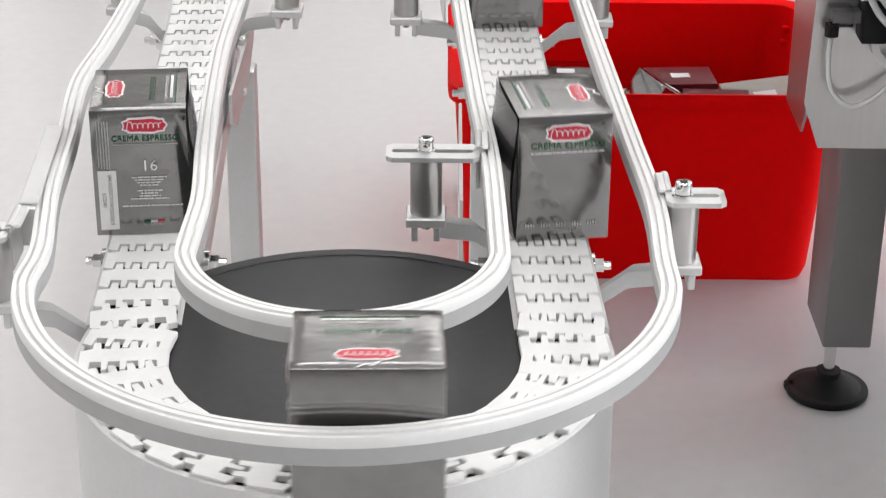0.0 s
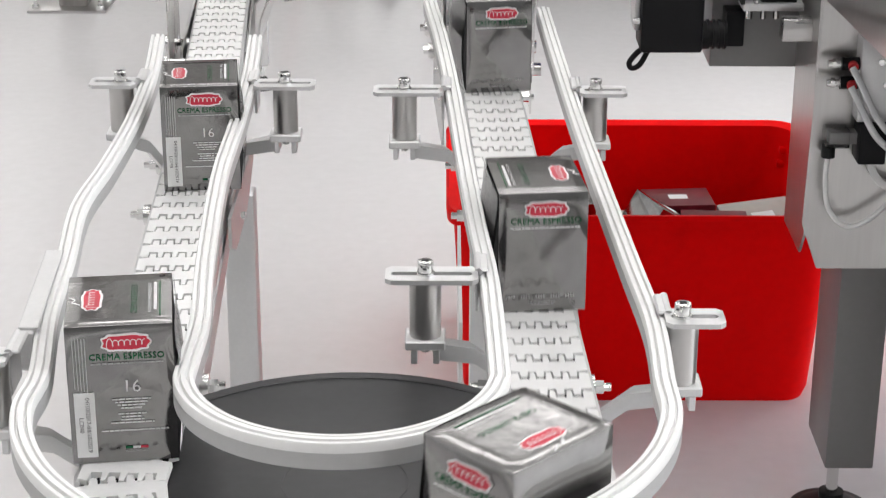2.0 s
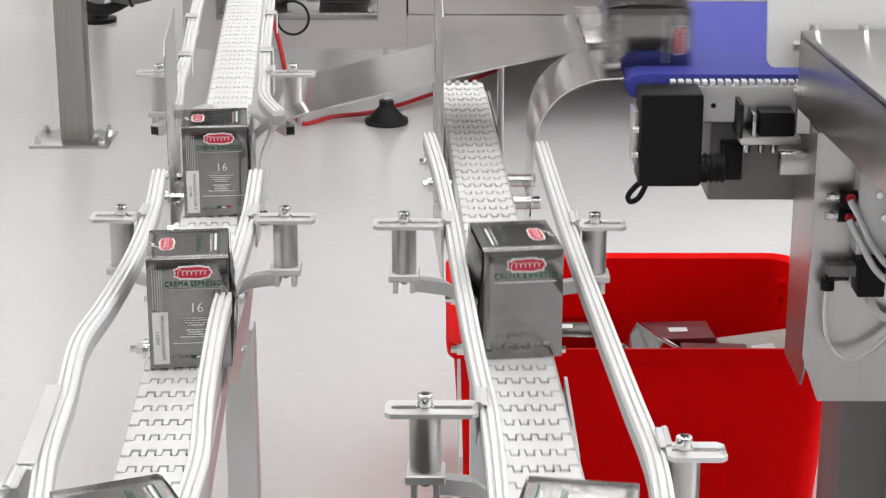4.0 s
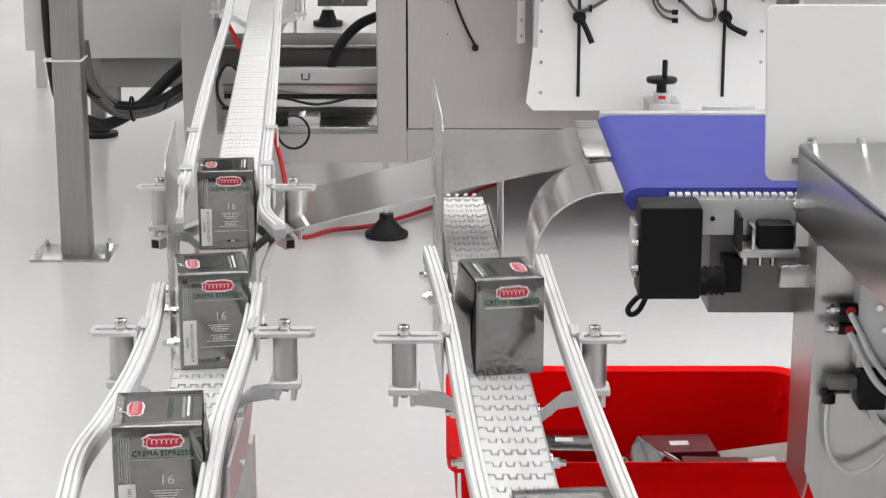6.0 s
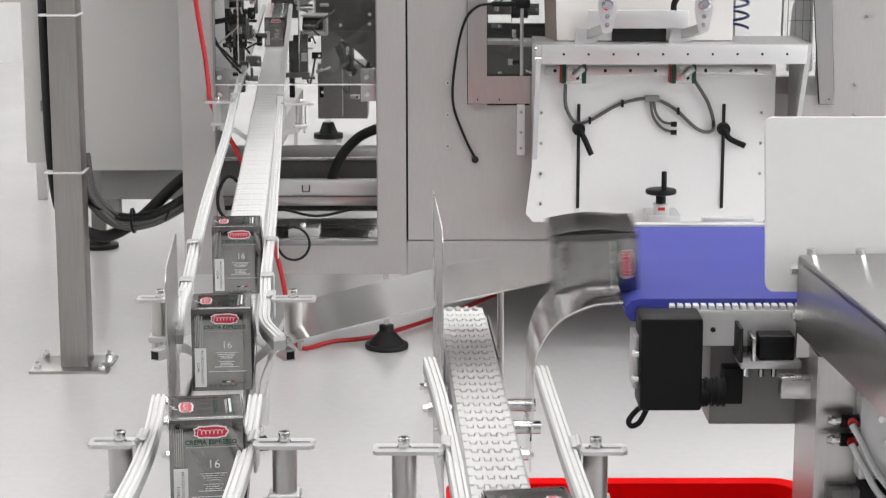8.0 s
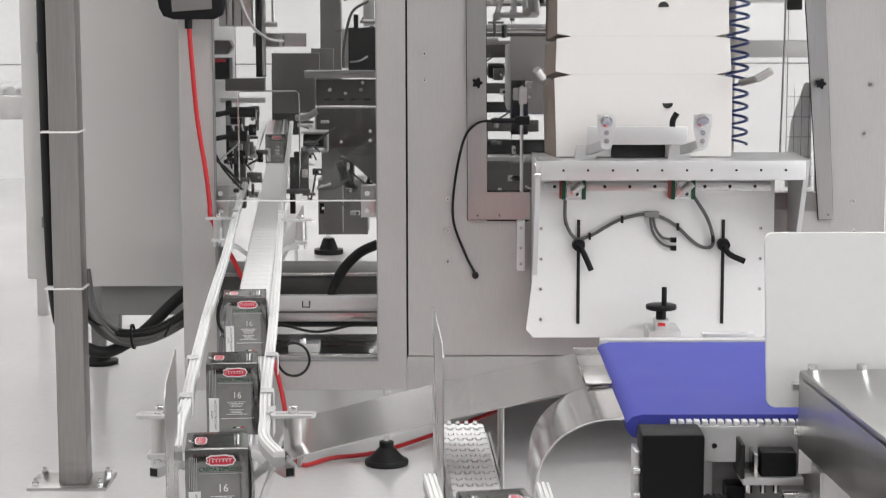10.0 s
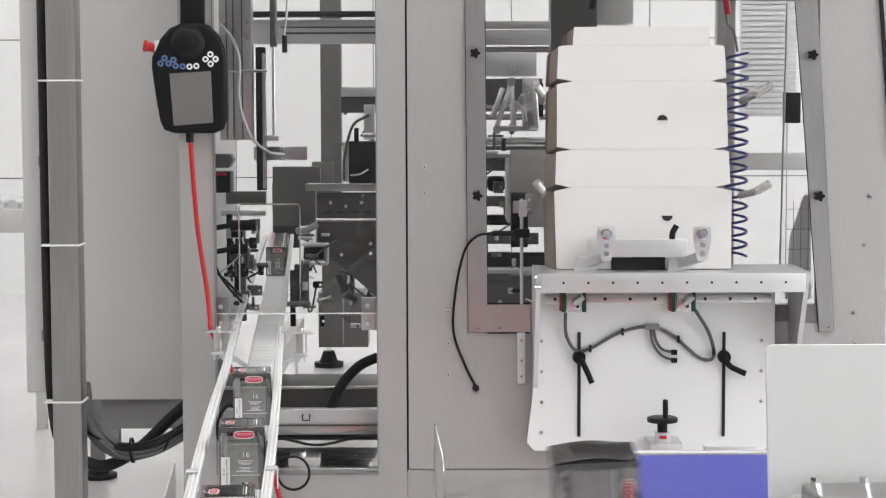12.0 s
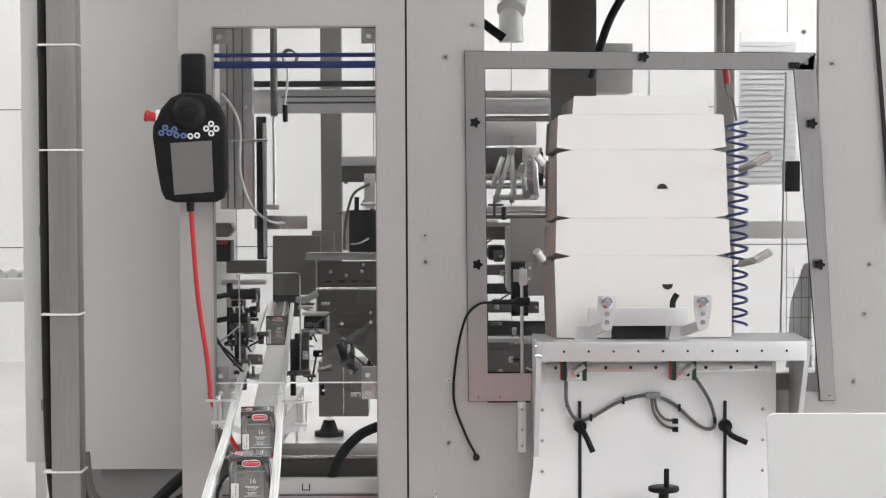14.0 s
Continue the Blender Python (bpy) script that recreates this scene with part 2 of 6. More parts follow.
guide_rail(OUTER, "white ridged outer guide rail bent round the wheel")
guide_rail(INNER, "white ridged inner guide rail bent into a U")
guide_rail([(-0.445, 3.17), (-0.470, 3.40), (-0.479, 3.56), (-0.511, 3.946), (-0.565, 4.66), (-0.633, 5.67), (-0.72, 6.84), (-0.885, 9.3), (-0.985, 10.8)], "white ridged guide rail leading into the machine")
guide_rail([(-0.270, 3.13), (-0.305, 3.25), (-0.318, 3.40), (-0.34, 3.66), (-0.376, 4.2), (-0.448, 5.22), (-0.568, 6.84), (-0.735, 9.3), (-0.838, 10.8)], "white ridged guide rail leading into the machine")

# ---- chain links ----
PITCH = 0.0425


def link_mesh(name, width, pitch, tooth=0.0075, gap=0.0031, thick=0.006):
    """One flat-top chain link: meandering front and back edges that fit into the next link."""
    h = width / 2
    front, back = [(-h, pitch / 2 - gap - 0.003)], [(-h, -pitch / 2 + 0.003)]
    for c in (-0.62, -0.21, 0.21, 0.62):
        for w, y, edge, grow in ((0.080, pitch / 2 - gap, front, 0.0), (0.130, -pitch / 2, back, 0.0030)):
            edge += [((c - w - 0.02) * h, y), ((c - w) * h, y + tooth + grow), ((c + w) * h, y + tooth + grow), ((c + w + 0.02) * h, y)]
    front.append((h, pitch / 2 - gap - 0.003))
    back.append((h, -pitch / 2 + 0.003))
    bm = B()
    outline = front + back[::-1]
    top = [bm.verts.new((x * 0.985, y, 0)) for x, y in outline]
    mid = [bm.verts.new((x, y, -0.0012)) for x, y in outline]
    low = [bm.verts.new((x, y, -thick)) for x, y in outline]
    n = len(top)
    bm.faces.new(top[::-1])
    for k in range(n):
        j = (k + 1) % n
        bm.faces.new((top[k], top[j], mid[j], mid[k]))
        bm.faces.new((mid[k], mid[j], low[j], low[k]))
    me = bpy.data.meshes.new(name)
    bmesh.ops.recalc_face_normals(bm, faces=bm.faces)
    bm.to_mesh(me)
    bm.free()
    me.materials.append(CHAINW)
    return me


def resample(pts, step):
    """Points at even steps along a line, with the length."""
    p = [Vector(q) for q in pts]
    acc = [0.0]
    for a, b in zip(p, p[1:]):
        acc.append(acc[-1] + (b - a).length)
    return p, acc


def along(p, acc, s):
    s = s % acc[-1]
    lo, hi = 0, len(acc) - 1
    while hi - lo > 1:
        mid = (lo + hi) // 2
        if acc[mid] <= s:
            lo = mid
        else:
            hi = mid
    f = (s - acc[lo]) / max(1e-9, acc[hi] - acc[lo])
    return p[lo].lerp(p[hi], f)


def closed_run(top, drop=0.11):
    """The whole loop of a chain: along the top, down round the end, back below and up."""
    top = [Vector((x, y, BELT)) for x, y in top]
    r = drop / 2
    def turn(end, back):
        d = (end - back).normalized()
        return [end + d * (r * math.sin(radians(a))) + Vector((0, 0, -r + r * math.cos(radians(a)))) for a in range(15, 180, 15)]
    low = [Vector((q.x, q.y, BELT - drop)) for q in top]
    pts = top + turn(top[-1], top[-2]) + low[::-1] + [q for q in turn(top[0], top[1])[::-1]] + [top[0]]
    return pts


def chain_rows(p, acc, tops, s0, speed, half, dz):
    """Poses of one link through the clip; the side axis always comes from the run's plan direction."""
    rows = []
    for k in range(57):
        t = k * 0.25
        s = s0 + speed * t
        a, b = along(p, acc, s - half), along(p, acc, s + half)
        fwd = (b - a).normalized()
        side = chain_side(p, acc, s, tops)
        up = side.cross(fwd).normalized()
        side = fwd.cross(up)
        m = Matrix((side, fwd, up)).transposed().to_4x4()
        rows.append((t, Matrix.Translation(along(p, acc, s) + up * dz) @ m))
    return rows


def chain_side(p, acc, s, tops):
    """Right-hand side of travel on the top run, carried unchanged round the ends and below."""
    s = s % acc[-1]
    n = len(tops)
    if s <= acc[n - 1]:
        a, b = along(p, acc, max(0.0, s - 0.005)), along(p, acc, min(acc[n - 1] - 1e-4, s + 0.005))
        d = b - a
        return Vector((d.y, -d.x, 0)).normalized()
    d = None
    lo = acc[n - 1] + math.pi * 0.055
    if s < lo:
        q = tops[-1], tops[-2]
        d = Vector((q[0][0] - q[1][0], q[0][1] - q[1][1], 0))
        return Vector((d.y, -d.x, 0)).normalized()
    if s > acc[-1] - math.pi * 0.056:
        d = Vector((tops[1][0] - tops[0][0], tops[1][1] - tops[0][1], 0))
        return Vector((d.y, -d.x, 0)).normalized()
    a, b = along(p, acc, s - 0.005), along(p, acc, s + 0.005)
    d = a - b
    return Vector((d.y, -d.x, 0)).normalized()


MOVING = []


def build_chain(conveyor, tops, pitch, width, speed, tooth, gap):
    pts = closed_run(tops)
    p, acc = resample(pts, 0)
    n = int(round(acc[-1] / pitch))
    pitch = acc[-1] / n
    me = link_mesh("chain_link", width, pitch, tooth, gap)
    for k in range(n):
        ob = new("chain_link", me)
        ob.parent = conveyor
        MOVING.append((ob, chain_rows(p, acc, tops, k * pitch, speed, pitch * 0.4, 0.0004 if k % 2 else 0.0)))


LOOP_TOP = [RIGHT1, (0.075, 2.725), RIGHT0] + arc(*WHEEL, 0.205, 12, -192, 40) + [LEFT0, (-0.335, 2.53), LEFT1]
loop = thing("loop_conveyor", "white plastic chain conveyor bent in a U round a black wheel", "conveyor")
line2 = thing("feed_conveyor", "straight white chain conveyor leading into the packing machine", "conveyor")
build_chain(loop, LOOP_TOP, PITCH, 0.083, 0.268, 0.0125, 0.0022)
build_chain(line2, [LINE2A, LINE2B], 0.0425, 0.083, 0.305, 0.0100, 0.0005)


def beam(parent, line, name="beam"):
    """Aluminium conveyor beam with a slot along each side, a dark slide bed and lower lips."""
    prof = [(-0.046, -0.10), (-0.046, -0.062), (-0.041, -0.060), (-0.041, -0.050), (-0.046, -0.048), (-0.046, -0.008), (-0.0425, -0.006), (-0.0405, -0.006), (-0.0405, -0.034),
            (0.0405, -0.034), (0.0405, -0.006), (0.0425, -0.006), (0.046, -0.008), (0.046, -0.048), (0.041, -0.050), (0.041, -0.060), (0.046, -0.062), (0.046, -0.10)]
    bm = B(); sweep(bm, flat(line, BELT), prof)
    return part(name, bm, ALU, parent)


def mix(a, b, f):
    return (a[0] + (b[0] - a[0]) * f, a[1] + (b[1] - a[1]) * f)


for pr, line in ((loop, [RIGHT0, (0.075, 2.725), mix((0.075, 2.725), RIGHT1, 0.97)]), (loop, [LEFT0, (-0.335, 2.53), mix((-0.335, 2.53), LEFT1, 0.97)]), (line2, [mix(LINE2A, LINE2B, 0.004), LINE2B])):
    beam(pr, line)
    # the loop's bed is black to deepen the shade between the links
    bm = B(); sweep(bm, flat(line, BELT), [(-0.0402, -0.0335), (0.0402, -0.0335), (0.0402, -0.030), (-0.0402, -0.030)])
    part("slide_bed", bm, BLACK if pr is loop else WHITEP, pr, "slide bed under the chain")
# slotted side plates and bolts at the far ends of the loop
for (ex, ey), (fx, fy) in ((RIGHT1, mix(RIGHT1, RIGHT0, 0.16)), (LEFT1, mix(LEFT1, LEFT0, 0.2))):
    for sd in (-1, 1):
        bm = B(); sweep(bm, flat([(ex + sd * 0.052, ey), (fx + sd * 0.052, fy)], BELT), [(-0.002, -0.13), (0.002, -0.13), (0.002, -0.012), (-0.002, -0.012)])
        part("end_plate", bm, STEEL, loop, "thin steel end plate")
# the wheel and its shell
bm = B()
cyl(bm, (*WHEEL, BELT - 0.03), (*WHEEL, BELT - 0.0085), 0.240, 72, bev=0.003)
part("wheel_disc", bm, BLACKD, loop, "matt black wheel disc")
bm = B()
for r0, r1, za, zb in ((0.222, 0.2255, -0.0090, -0.0076), (0.058, 0.0595, -0.0090, -0.0079)):
    sweep(bm, flat(arc(*WHEEL, (r0 + r1) / 2, 0, 360, 72), BELT), [(-(r1 - r0) / 2, za), ((r1 - r0) / 2, za), ((r1 - r0) / 2, zb), (-(r1 - r0) / 2, zb)])
part("wheel_ring", bm, BLACKD, loop, "raised black ring on the wheel")
SHELL = [(-0.0035, -0.16), (0.0035, -0.16), (0.0035, -0.060), (-0.003, -0.058), (-0.003, -0.046), (0.0035, -0.044), (0.0035, -0.003), (-0.0035, -0.003)]
bm = B(); sweep(bm, flat(arc(*WHEEL, 0.2475, 10, -190, 48), BELT), [(-u, v) for u, v in SHELL])
part("wheel_shell", bm, ALU, loop, "curved aluminium shell round the wheel end")
# black here too, so that the link gaps on the curve look shaded
bm = B(); sweep(bm, flat(arc(*WHEEL, 0.205, 12, -192, 40), BELT), [(-0.039, -0.012), (0.039, -0.012), (0.039, -0.0075), (-0.039, -0.0075)])
part("curved_bed", bm, BLACK, loop, "black curved bed under the chain")
rod("hub", (*WHEEL, BELT - 0.16), (*WHEEL, BELT - 0.03), 0.05, ALU, loop, 24)


def leg(parent, x, y, top, w=0.045, foot_r=0.05):
    g = block("leg", x - w / 2, x + w / 2, y - w / 2, y + w / 2, 0.07, top, ALU, parent, 0.004)
    bm = B(); cyl(bm, (x, y, 0.012), (x, y, 0.075), 0.008, 12); part("foot_screw", bm, CHROME, parent)
    bm = B(); cyl(bm, (x, y, 0.0), (x, y, 0.012), foot_r, 28, bev=0.003); cyl(bm, (x, y, 0.012), (x, y, 0.032), foot_r * 0.6, 24, foot_r * 0.25)
    part("foot_pad", bm, RUBBER, parent, "round black rubber foot")
    return g


for lx, ly in ((-0.294, 2.64), (0.062, 2.66)):
    leg(loop, lx, ly, BELT - 0.10)
for ly in (5.6,):
    leg(line2, LINE2A[0] + (ly - LINE2A[1]) * -0.0693, ly, BELT - 0.10)
leg(line2, -0.86, 10.1, BELT - 0.10)

# drive and bolts seen on the outside of the beams
def side_bolt(parent, x, y, z, sd, r=0.008):
    bm = B()
    cyl(bm, (x, y, z), (x + sd * 0.012, y, z), r * 1.7, 16)
    cyl(bm, (x + sd * 0.012, y, z), (x + sd * 0.022, y, z), r, 6)
    cyl(bm, (x + sd * 0.022, y, z), (x + sd * 0.030, y, z), r * 0.6, 10)
    part("side_bolt", bm, CHROME, parent, "chromed bolt with washer")


def lane_x(a, b, y):
    return a[0] + (b[0] - a[0]) * (y - a[1]) / (b[1] - a[1])


for y in (1.90, 2.42, 2.62, 2.95, 3.10):
    for sd in (-1, 1):
        side_bolt(loop, lane_x(RIGHT0, RIGHT1, y) + sd * 0.046, y, BELT - 0.055, sd)
        side_bolt(loop, lane_x(LEFT0, LEFT1, y) + sd * 0.046, y, BELT - 0.055, sd)
# grey drive cover plates hanging beside the lanes
for sx, y0, y1, dp in ((-0.268, 2.30, 2.60, 0.45), (0.022, 1.98, 2.28, 1.0), (0.152, 1.98, 2.22, 0.7)):
    bm = B()
    o = [(y0 + 0.05, -0.17 * dp), (y1 - 0.10, -0.17 * dp), (y1, -0.04), (y1, -0.015), (y0, -0.015), (y0, -0.12 * dp)]
    slab(bm, o, 0.004, Matrix.Translation((sx, 0, BELT)) @ Matrix.Rotation(radians(90), 4, "Z") @ Matrix.Scale(1, 4))
    part("cover_plate", bm, ALU, loop, "thin grey side cover plate")

# ---- rail brackets ----
def rail_bracket(bx, by, rail_x, sd, beam_x):
    """Slotted plate, socket screw, round spacer and forked clamp; sd: the way from the rail to the plate's free end."""
    t = thing("rail_bracket", "aluminium guide rail bracket with slotted plate and socket screw", "bracket", (bx, by, RAIL_TOP), "rail brackets")
    off = abs(bx - rail_x)
    x_in, x_out = -sd * max(0.017, off - 0.012), sd * 0.041
    lo, hi = min(x_in, x_out), max(x_in, x_out)
    bm = B()
    w, c, top, th = 0.0195, 0.006, 0.006, 0.005
    sl0, sl1, sr = lo + 0.010, hi - 0.010, 0.0045
    # plate in two halves round the slot, with cut corners
    for sg in (-1, 1):
        o = [(lo + c, sg * w), (hi - c, sg * w), (hi, sg * (w - c)), (hi, 0.0), (sl1 + sr, 0.0), (sl1 + sr * 0.6, sg * sr * 0.8), (sl1, sg * sr), (sl0, sg * sr), (sl0 - sr * 0.6, sg * sr * 0.8), (sl0 - sr, 0.0), (lo, 0.0), (lo, sg * (w - c))]
        slab(bm, o, th, Matrix.Translation((0, 0, top)) @ Matrix.Rotation(radians(-90), 4, "X") @ Matrix.Scale(-1, 4, (0, 0, 1)))
    bmesh.ops.remove_doubles(bm, verts=bm.verts, dist=0.0001)
    part("slotted_plate", bm, ALU, t)
    bm = B()
    cyl(bm, (0, 0, top), (0, 0, top + 0.002), 0.0095, 20)
    cyl(bm, (0, 0, top + 0.002), (0, 0, top + 0.0145), 0.0082, 24, bev=0.0012)
    screw = part("socket_screw", bm, CHROME, t, "chromed socket head screw")
    bm = B(); cyl(bm, (0, 0, top + 0.0142), (0, 0, top + 0.0149), 0.0042, 6); part("hex_socket", bm, DARK, screw)
    rod("spacer", (0, 0, -0.062), (0, 0, top - th), 0.0165, STEEL, t, 28)
    bm = B(); box(bm, -0.021, 0.021, -0.020, 0.018, -0.072, -0.062, 0.0015, 1)
    box(bm, -0.015, -0.008, -0.018, 0.014, -0.088, -0.072, 0.001, 1)
    box(bm, 0.008, 0.015, -0.018, 0.014, -0.088, -0.072, 0.001, 1)
    part("forked_clamp", bm, ALU, t)
    bm = B(); cyl(bm, (0, -0.006, -0.078), (0, -0.006, -0.072), 0.005, 6); part("clamp_nut", bm, CHROME, t)
    # arm down to the beam
    ax = beam_x - bx
    bm = B()
    sweep(bm, [(sd * 0.01 * -1, 0.006, -0.078), (ax * 0.6, 0.018, -0.088), (ax, 0.03, -0.118)], [(-0.010, -0.012), (0.010, -0.012), (0.010, 0.006), (-0.010, 0.006)])
    part("arm", bm, ALU, t)
    # clip over the rail
    rx = rail_x - bx
    bm = B()
    box(bm, rx + sd * 0.0105, rx + sd * 0.0145, 0.008, 0.054, -0.040, 0.006, 0.0012, 1)
    box(bm, rx + sd * 0.001, rx + sd * 0.0145, 0.008, 0.054, 0.0032, 0.0075, 0.0018, 1)
    cyl(bm, (rx + sd * 0.0115, 0.008, 0.0045), (rx + sd * 0.0115, 0.054, 0.0045), 0.0042, 12)
    part("rail_clip", bm, ALU, t)
    return t


rail_bracket(-0.018, 1.842, 0.048, -1, lane_x(RIGHT0, RIGHT1, 1.84) - 0.045)
rail_bracket(0.233, 1.735, 0.2085, 1, lane_x(RIGHT0, RIGHT1, 1.73) + 0.045)
rail_bracket(-0.052, 2.484, 0.012, -1, lane_x(RIGHT0, RIGHT1, 2.48) - 0.045)
rail_bracket(0.202, 2.482, 0.169, 1, lane_x(RIGHT0, RIGHT1, 2.48) + 0.045)
rail_bracket(-0.434, 2.515, -0.400, -1, lane_x(LEFT0, LEFT1, 2.5) - 0.045)
rail_bracket(-0.213, 2.510, -0.266, 1, lane_x(LEFT0, LEFT1, 2.5) + 0.045)
rail_bracket(-0.420, 1.640, -0.393, -1, LEFT0[0] - 0.045)
rail_bracket(-0.505, 3.395, -0.470, -1, -0.435)
rail_bracket(-0.268, 3.395, -0.318, 1, -0.345)
rail_bracket(-0.732, 6.30, -0.678, -1, -0.64)
rail_bracket(-0.458, 6.25, -0.524, 1, -0.54)
# joint sleeve on the outer rail
t = thing("rail_sleeve", "grey aluminium joint sleeve on the guide rail", "rail sleeve", (-0.3955, 1.80, RAIL_TOP))
bm = B(); box(bm, -0.016, 0.000, -0.105, 0.105, -0.036, 0.005, 0.002, 1, pose(0, 0, 0, 0, 0, 3.2)); part("sleeve", bm, ALU, t)
bm = B(); box(bm, -0.016, 0.003, -0.1, 0.1, 0.005, 0.008, 0.001, 1, pose(0, 0, 0, 0, 0, 3.2)); part("lip", bm, ALU, t)
# small clips along the feed rails
for x, y in ((-0.514, 3.93), (-0.480, 3.56), (-0.354, 3.96), (-0.332, 3.60), (-0.700, 6.52), (-0.545, 6.50)):
    t = thing("rail_clip", "small grey clip over the guide rail", "rail clip", pose(x, y, RAIL_TOP, 0, 0, 4), "rail clips")
    bm = B(); box(bm, -0.0125, 0.0125, -0.016, 0.016, 0.0026, 0.0065, 0.002, 1); part("cap", bm, ALU, t)
    bm = B(); box(bm, -0.0135, -0.0106, -0.016, 0.016, -0.036, 0.0024, 0.001, 1); box(bm, 0.0106, 0.0135, -0.016, 0.016, -0.036, 0.0024, 0.001, 1); part("cheeks", bm, ALU, t)
# open square tubes that carry the feed brackets
for a, b in (((-0.509, 3.34), (-0.432, 3.50)), ((-0.270, 3.34), (-0.350, 3.50))):
    t = thing("square_tube", "short square aluminium tube with an open dark end", "tube", (0, 0, 0.858))
    bm = B(); sweep(bm, flat([a, b]), [(-0.0095, -0.0095), (0.0095, -0.0095), (0.0095, 0.0095), (-0.0095, 0.0095)]); part("tube", bm, ALU, t)
    bm = B(); box(bm, -0.007, 0.007, -0.0015, 0.001, -0.007, 0.007, 0, 2, Matrix.Translation((*a, 0)) @ Matrix.Rotation(math.atan2(b[1] - a[1], b[0] - a[0]) - math.pi / 2, 4, "Z")); part("tube_mouth", bm, DARK, t, "dark open end")

# ---- thin steel guide plates ----
def upright_plate(name, a, b, z0, z1, peak, label):
    t = thing(name, label, "guide plate")
    bm = B()
    A, Bv = Vector((*a, 0)), Vector((*b, 0))
    L = (Bv - A).length
    ang = math.atan2(b[1] - a[1], b[0] - a[0])
    slab(bm, [(0, z0), (L, z0), (L, z1 + peak), (L * 0.1, z1), (0, z1 - 0.02)], 0.002, Matrix.Translation(A) @ Matrix.Rotation(ang, 4, "Z"))
    part("plate", bm, STEELH, t)
    for f in (0.25, 0.7):
        c = A.lerp(Bv, f)
        bm = B(); cyl(bm, (c.x - 0.030, c.y, BELT - 0.03), (c.x + 0.06, c.y, BELT - 0.03), 0.007, 6); part("stand_off", bm, CHROME, t)
        bm = B(); cyl(bm, (c.x - 0.022, c.y, BELT - 0.03), (c.x - 0.008, c.y, BELT - 0.03), 0.013, 18); part("washer", bm, CHROME, t)
    return t


upright_plate("guide_plate", (0.001, 3.05), (-0.016, 3.36), 0.665, 1.138, 0.012, "tall thin steel guide plate beside the drop point")
upright_plate("guide_plate", (-0.434, 2.98), (-0.453, 3.25), 0.70, 1.088, 0.01, "tall thin steel guide plate beside the feed conveyor")

# ---- chutes ----
def chute(profile, y0, y1, thick, label):
    t = thing("chute", label, "chute")
    bm = B()
    p = smooth_path([(x, 0, z) for x, z in profile], 6)
    ups, lows = [], []
    for i, c in enumerate(p):
        d = (p[min(i + 1, len(p) - 1)] - p[max(i - 1, 0)]).normalized()
        nrm = Vector((-d.z, 0, d.x))
        ups.append(c)
        lows.append(c - nrm * thick if nrm.z > 0 else c + nrm * thick)
    rows = []
    for u, l in zip(ups, lows):
        rows.append([bm.verts.new((u.x, y0, u.z)), bm.verts.new((u.x, y1, u.z)), bm.verts.new((l.x, y1, l.z)), bm.verts.new((l.x, y0, l.z))])
    for a, b in zip(rows, rows[1:]):
        for k in range(4):
            bm.faces.new((a[k], a[(k + 1) % 4], b[(k + 1) % 4], b[k]))
    bm.faces.new(rows[0]); bm.faces.new(rows[-1])
    part("sheet", bm, SHEET, t)
    return t


c1 = chute([(0.285, 1.026), (0.20, 1.008), (0.0, 0.964), (-0.20, 0.914), (-0.262, 0.896), (-0.297, 0.872), (-0.318, 0.832), (-0.324, 0.78)], 3.285, 3.605, 0.003,
      "long sloping brushed steel chute down to the feed conveyor")
block("lip", 0.245, 0.29, 3.28, 3.61, 1.026, 1.029, STEELH, c1, 0.0005)
rod("support_post", (0.105, 3.47, 0.70), (0.105, 3.47, 0.986), 0.006, STEEL, c1, 12)
c2 = chute([(0.288, 1.024), (0.235, 1.018), (0.185, 0.992), (0.155, 0.95), (0.145, 0.90), (0.143, 0.84), (0.143, 0.74)], 3.035, 3.275, 0.003, "curved brushed steel chute down to the loop conveyor")
for z, y in ((0.80, 3.09), (0.79, 3.26)):
    rod("stand_off", (0.07, y, z), (0.16, y, z), 0.011, CHROME, c2, 18)

# ---- blue belt conveyor ----
blue = thing("belt_conveyor", "blue flat belt conveyor with aluminium frame and black drive", "conveyor")
bm = B()
prof = [(2.6, 1.03), (0.315, 1.03), (0.300, 1.026), (0.291, 1.016), (0.291, 1.004), (0.300, 0.994), (0.315, 0.990), (2.6, 0.990)]
va = [bm.verts.new((x, 3.03, z)) for x, z in prof]; vb = [bm.verts.new((x, 3.655, z)) for x, z in prof]
for k in range(len(prof) - 1):
    bm.faces.new((va[k], va[k + 1], vb[k + 1], vb[k]))
bm.faces.new(va); bm.faces.new(vb[::-1])
part("belt", bm, BLUE, blue, "blue rubberised belt")
block("front_rail", 0.335, 2.6, 3.006, 3.026, 0.958, 1.016, ALU, blue, 0.002)
block("rear_rail", 0.30, 2.6, 3.66, 3.685, 0.975, 1.034, ALU, blue, 0.002)
bm = B()
for k in range(46):
    x = 0.36 + k * 0.0125
    box(bm, x, x + 0.008, 3.008, 3.028, 1.0165, 1.0235)
tagged(part("toothed_strip", bm, WHITEP, blue, "white toothed drive strip", 0), kind="stuff")
for x in (0.405, 0.428):
    rod("hole", (x, 3.0045, 0.985), (x, 3.008, 0.985), 0.0042, DARK, blue, 14)
rod("roller_end", (0.318, 3.006, 1.008), (0.318, 3.03, 1.008), 0.013, CHROME, blue, 20)
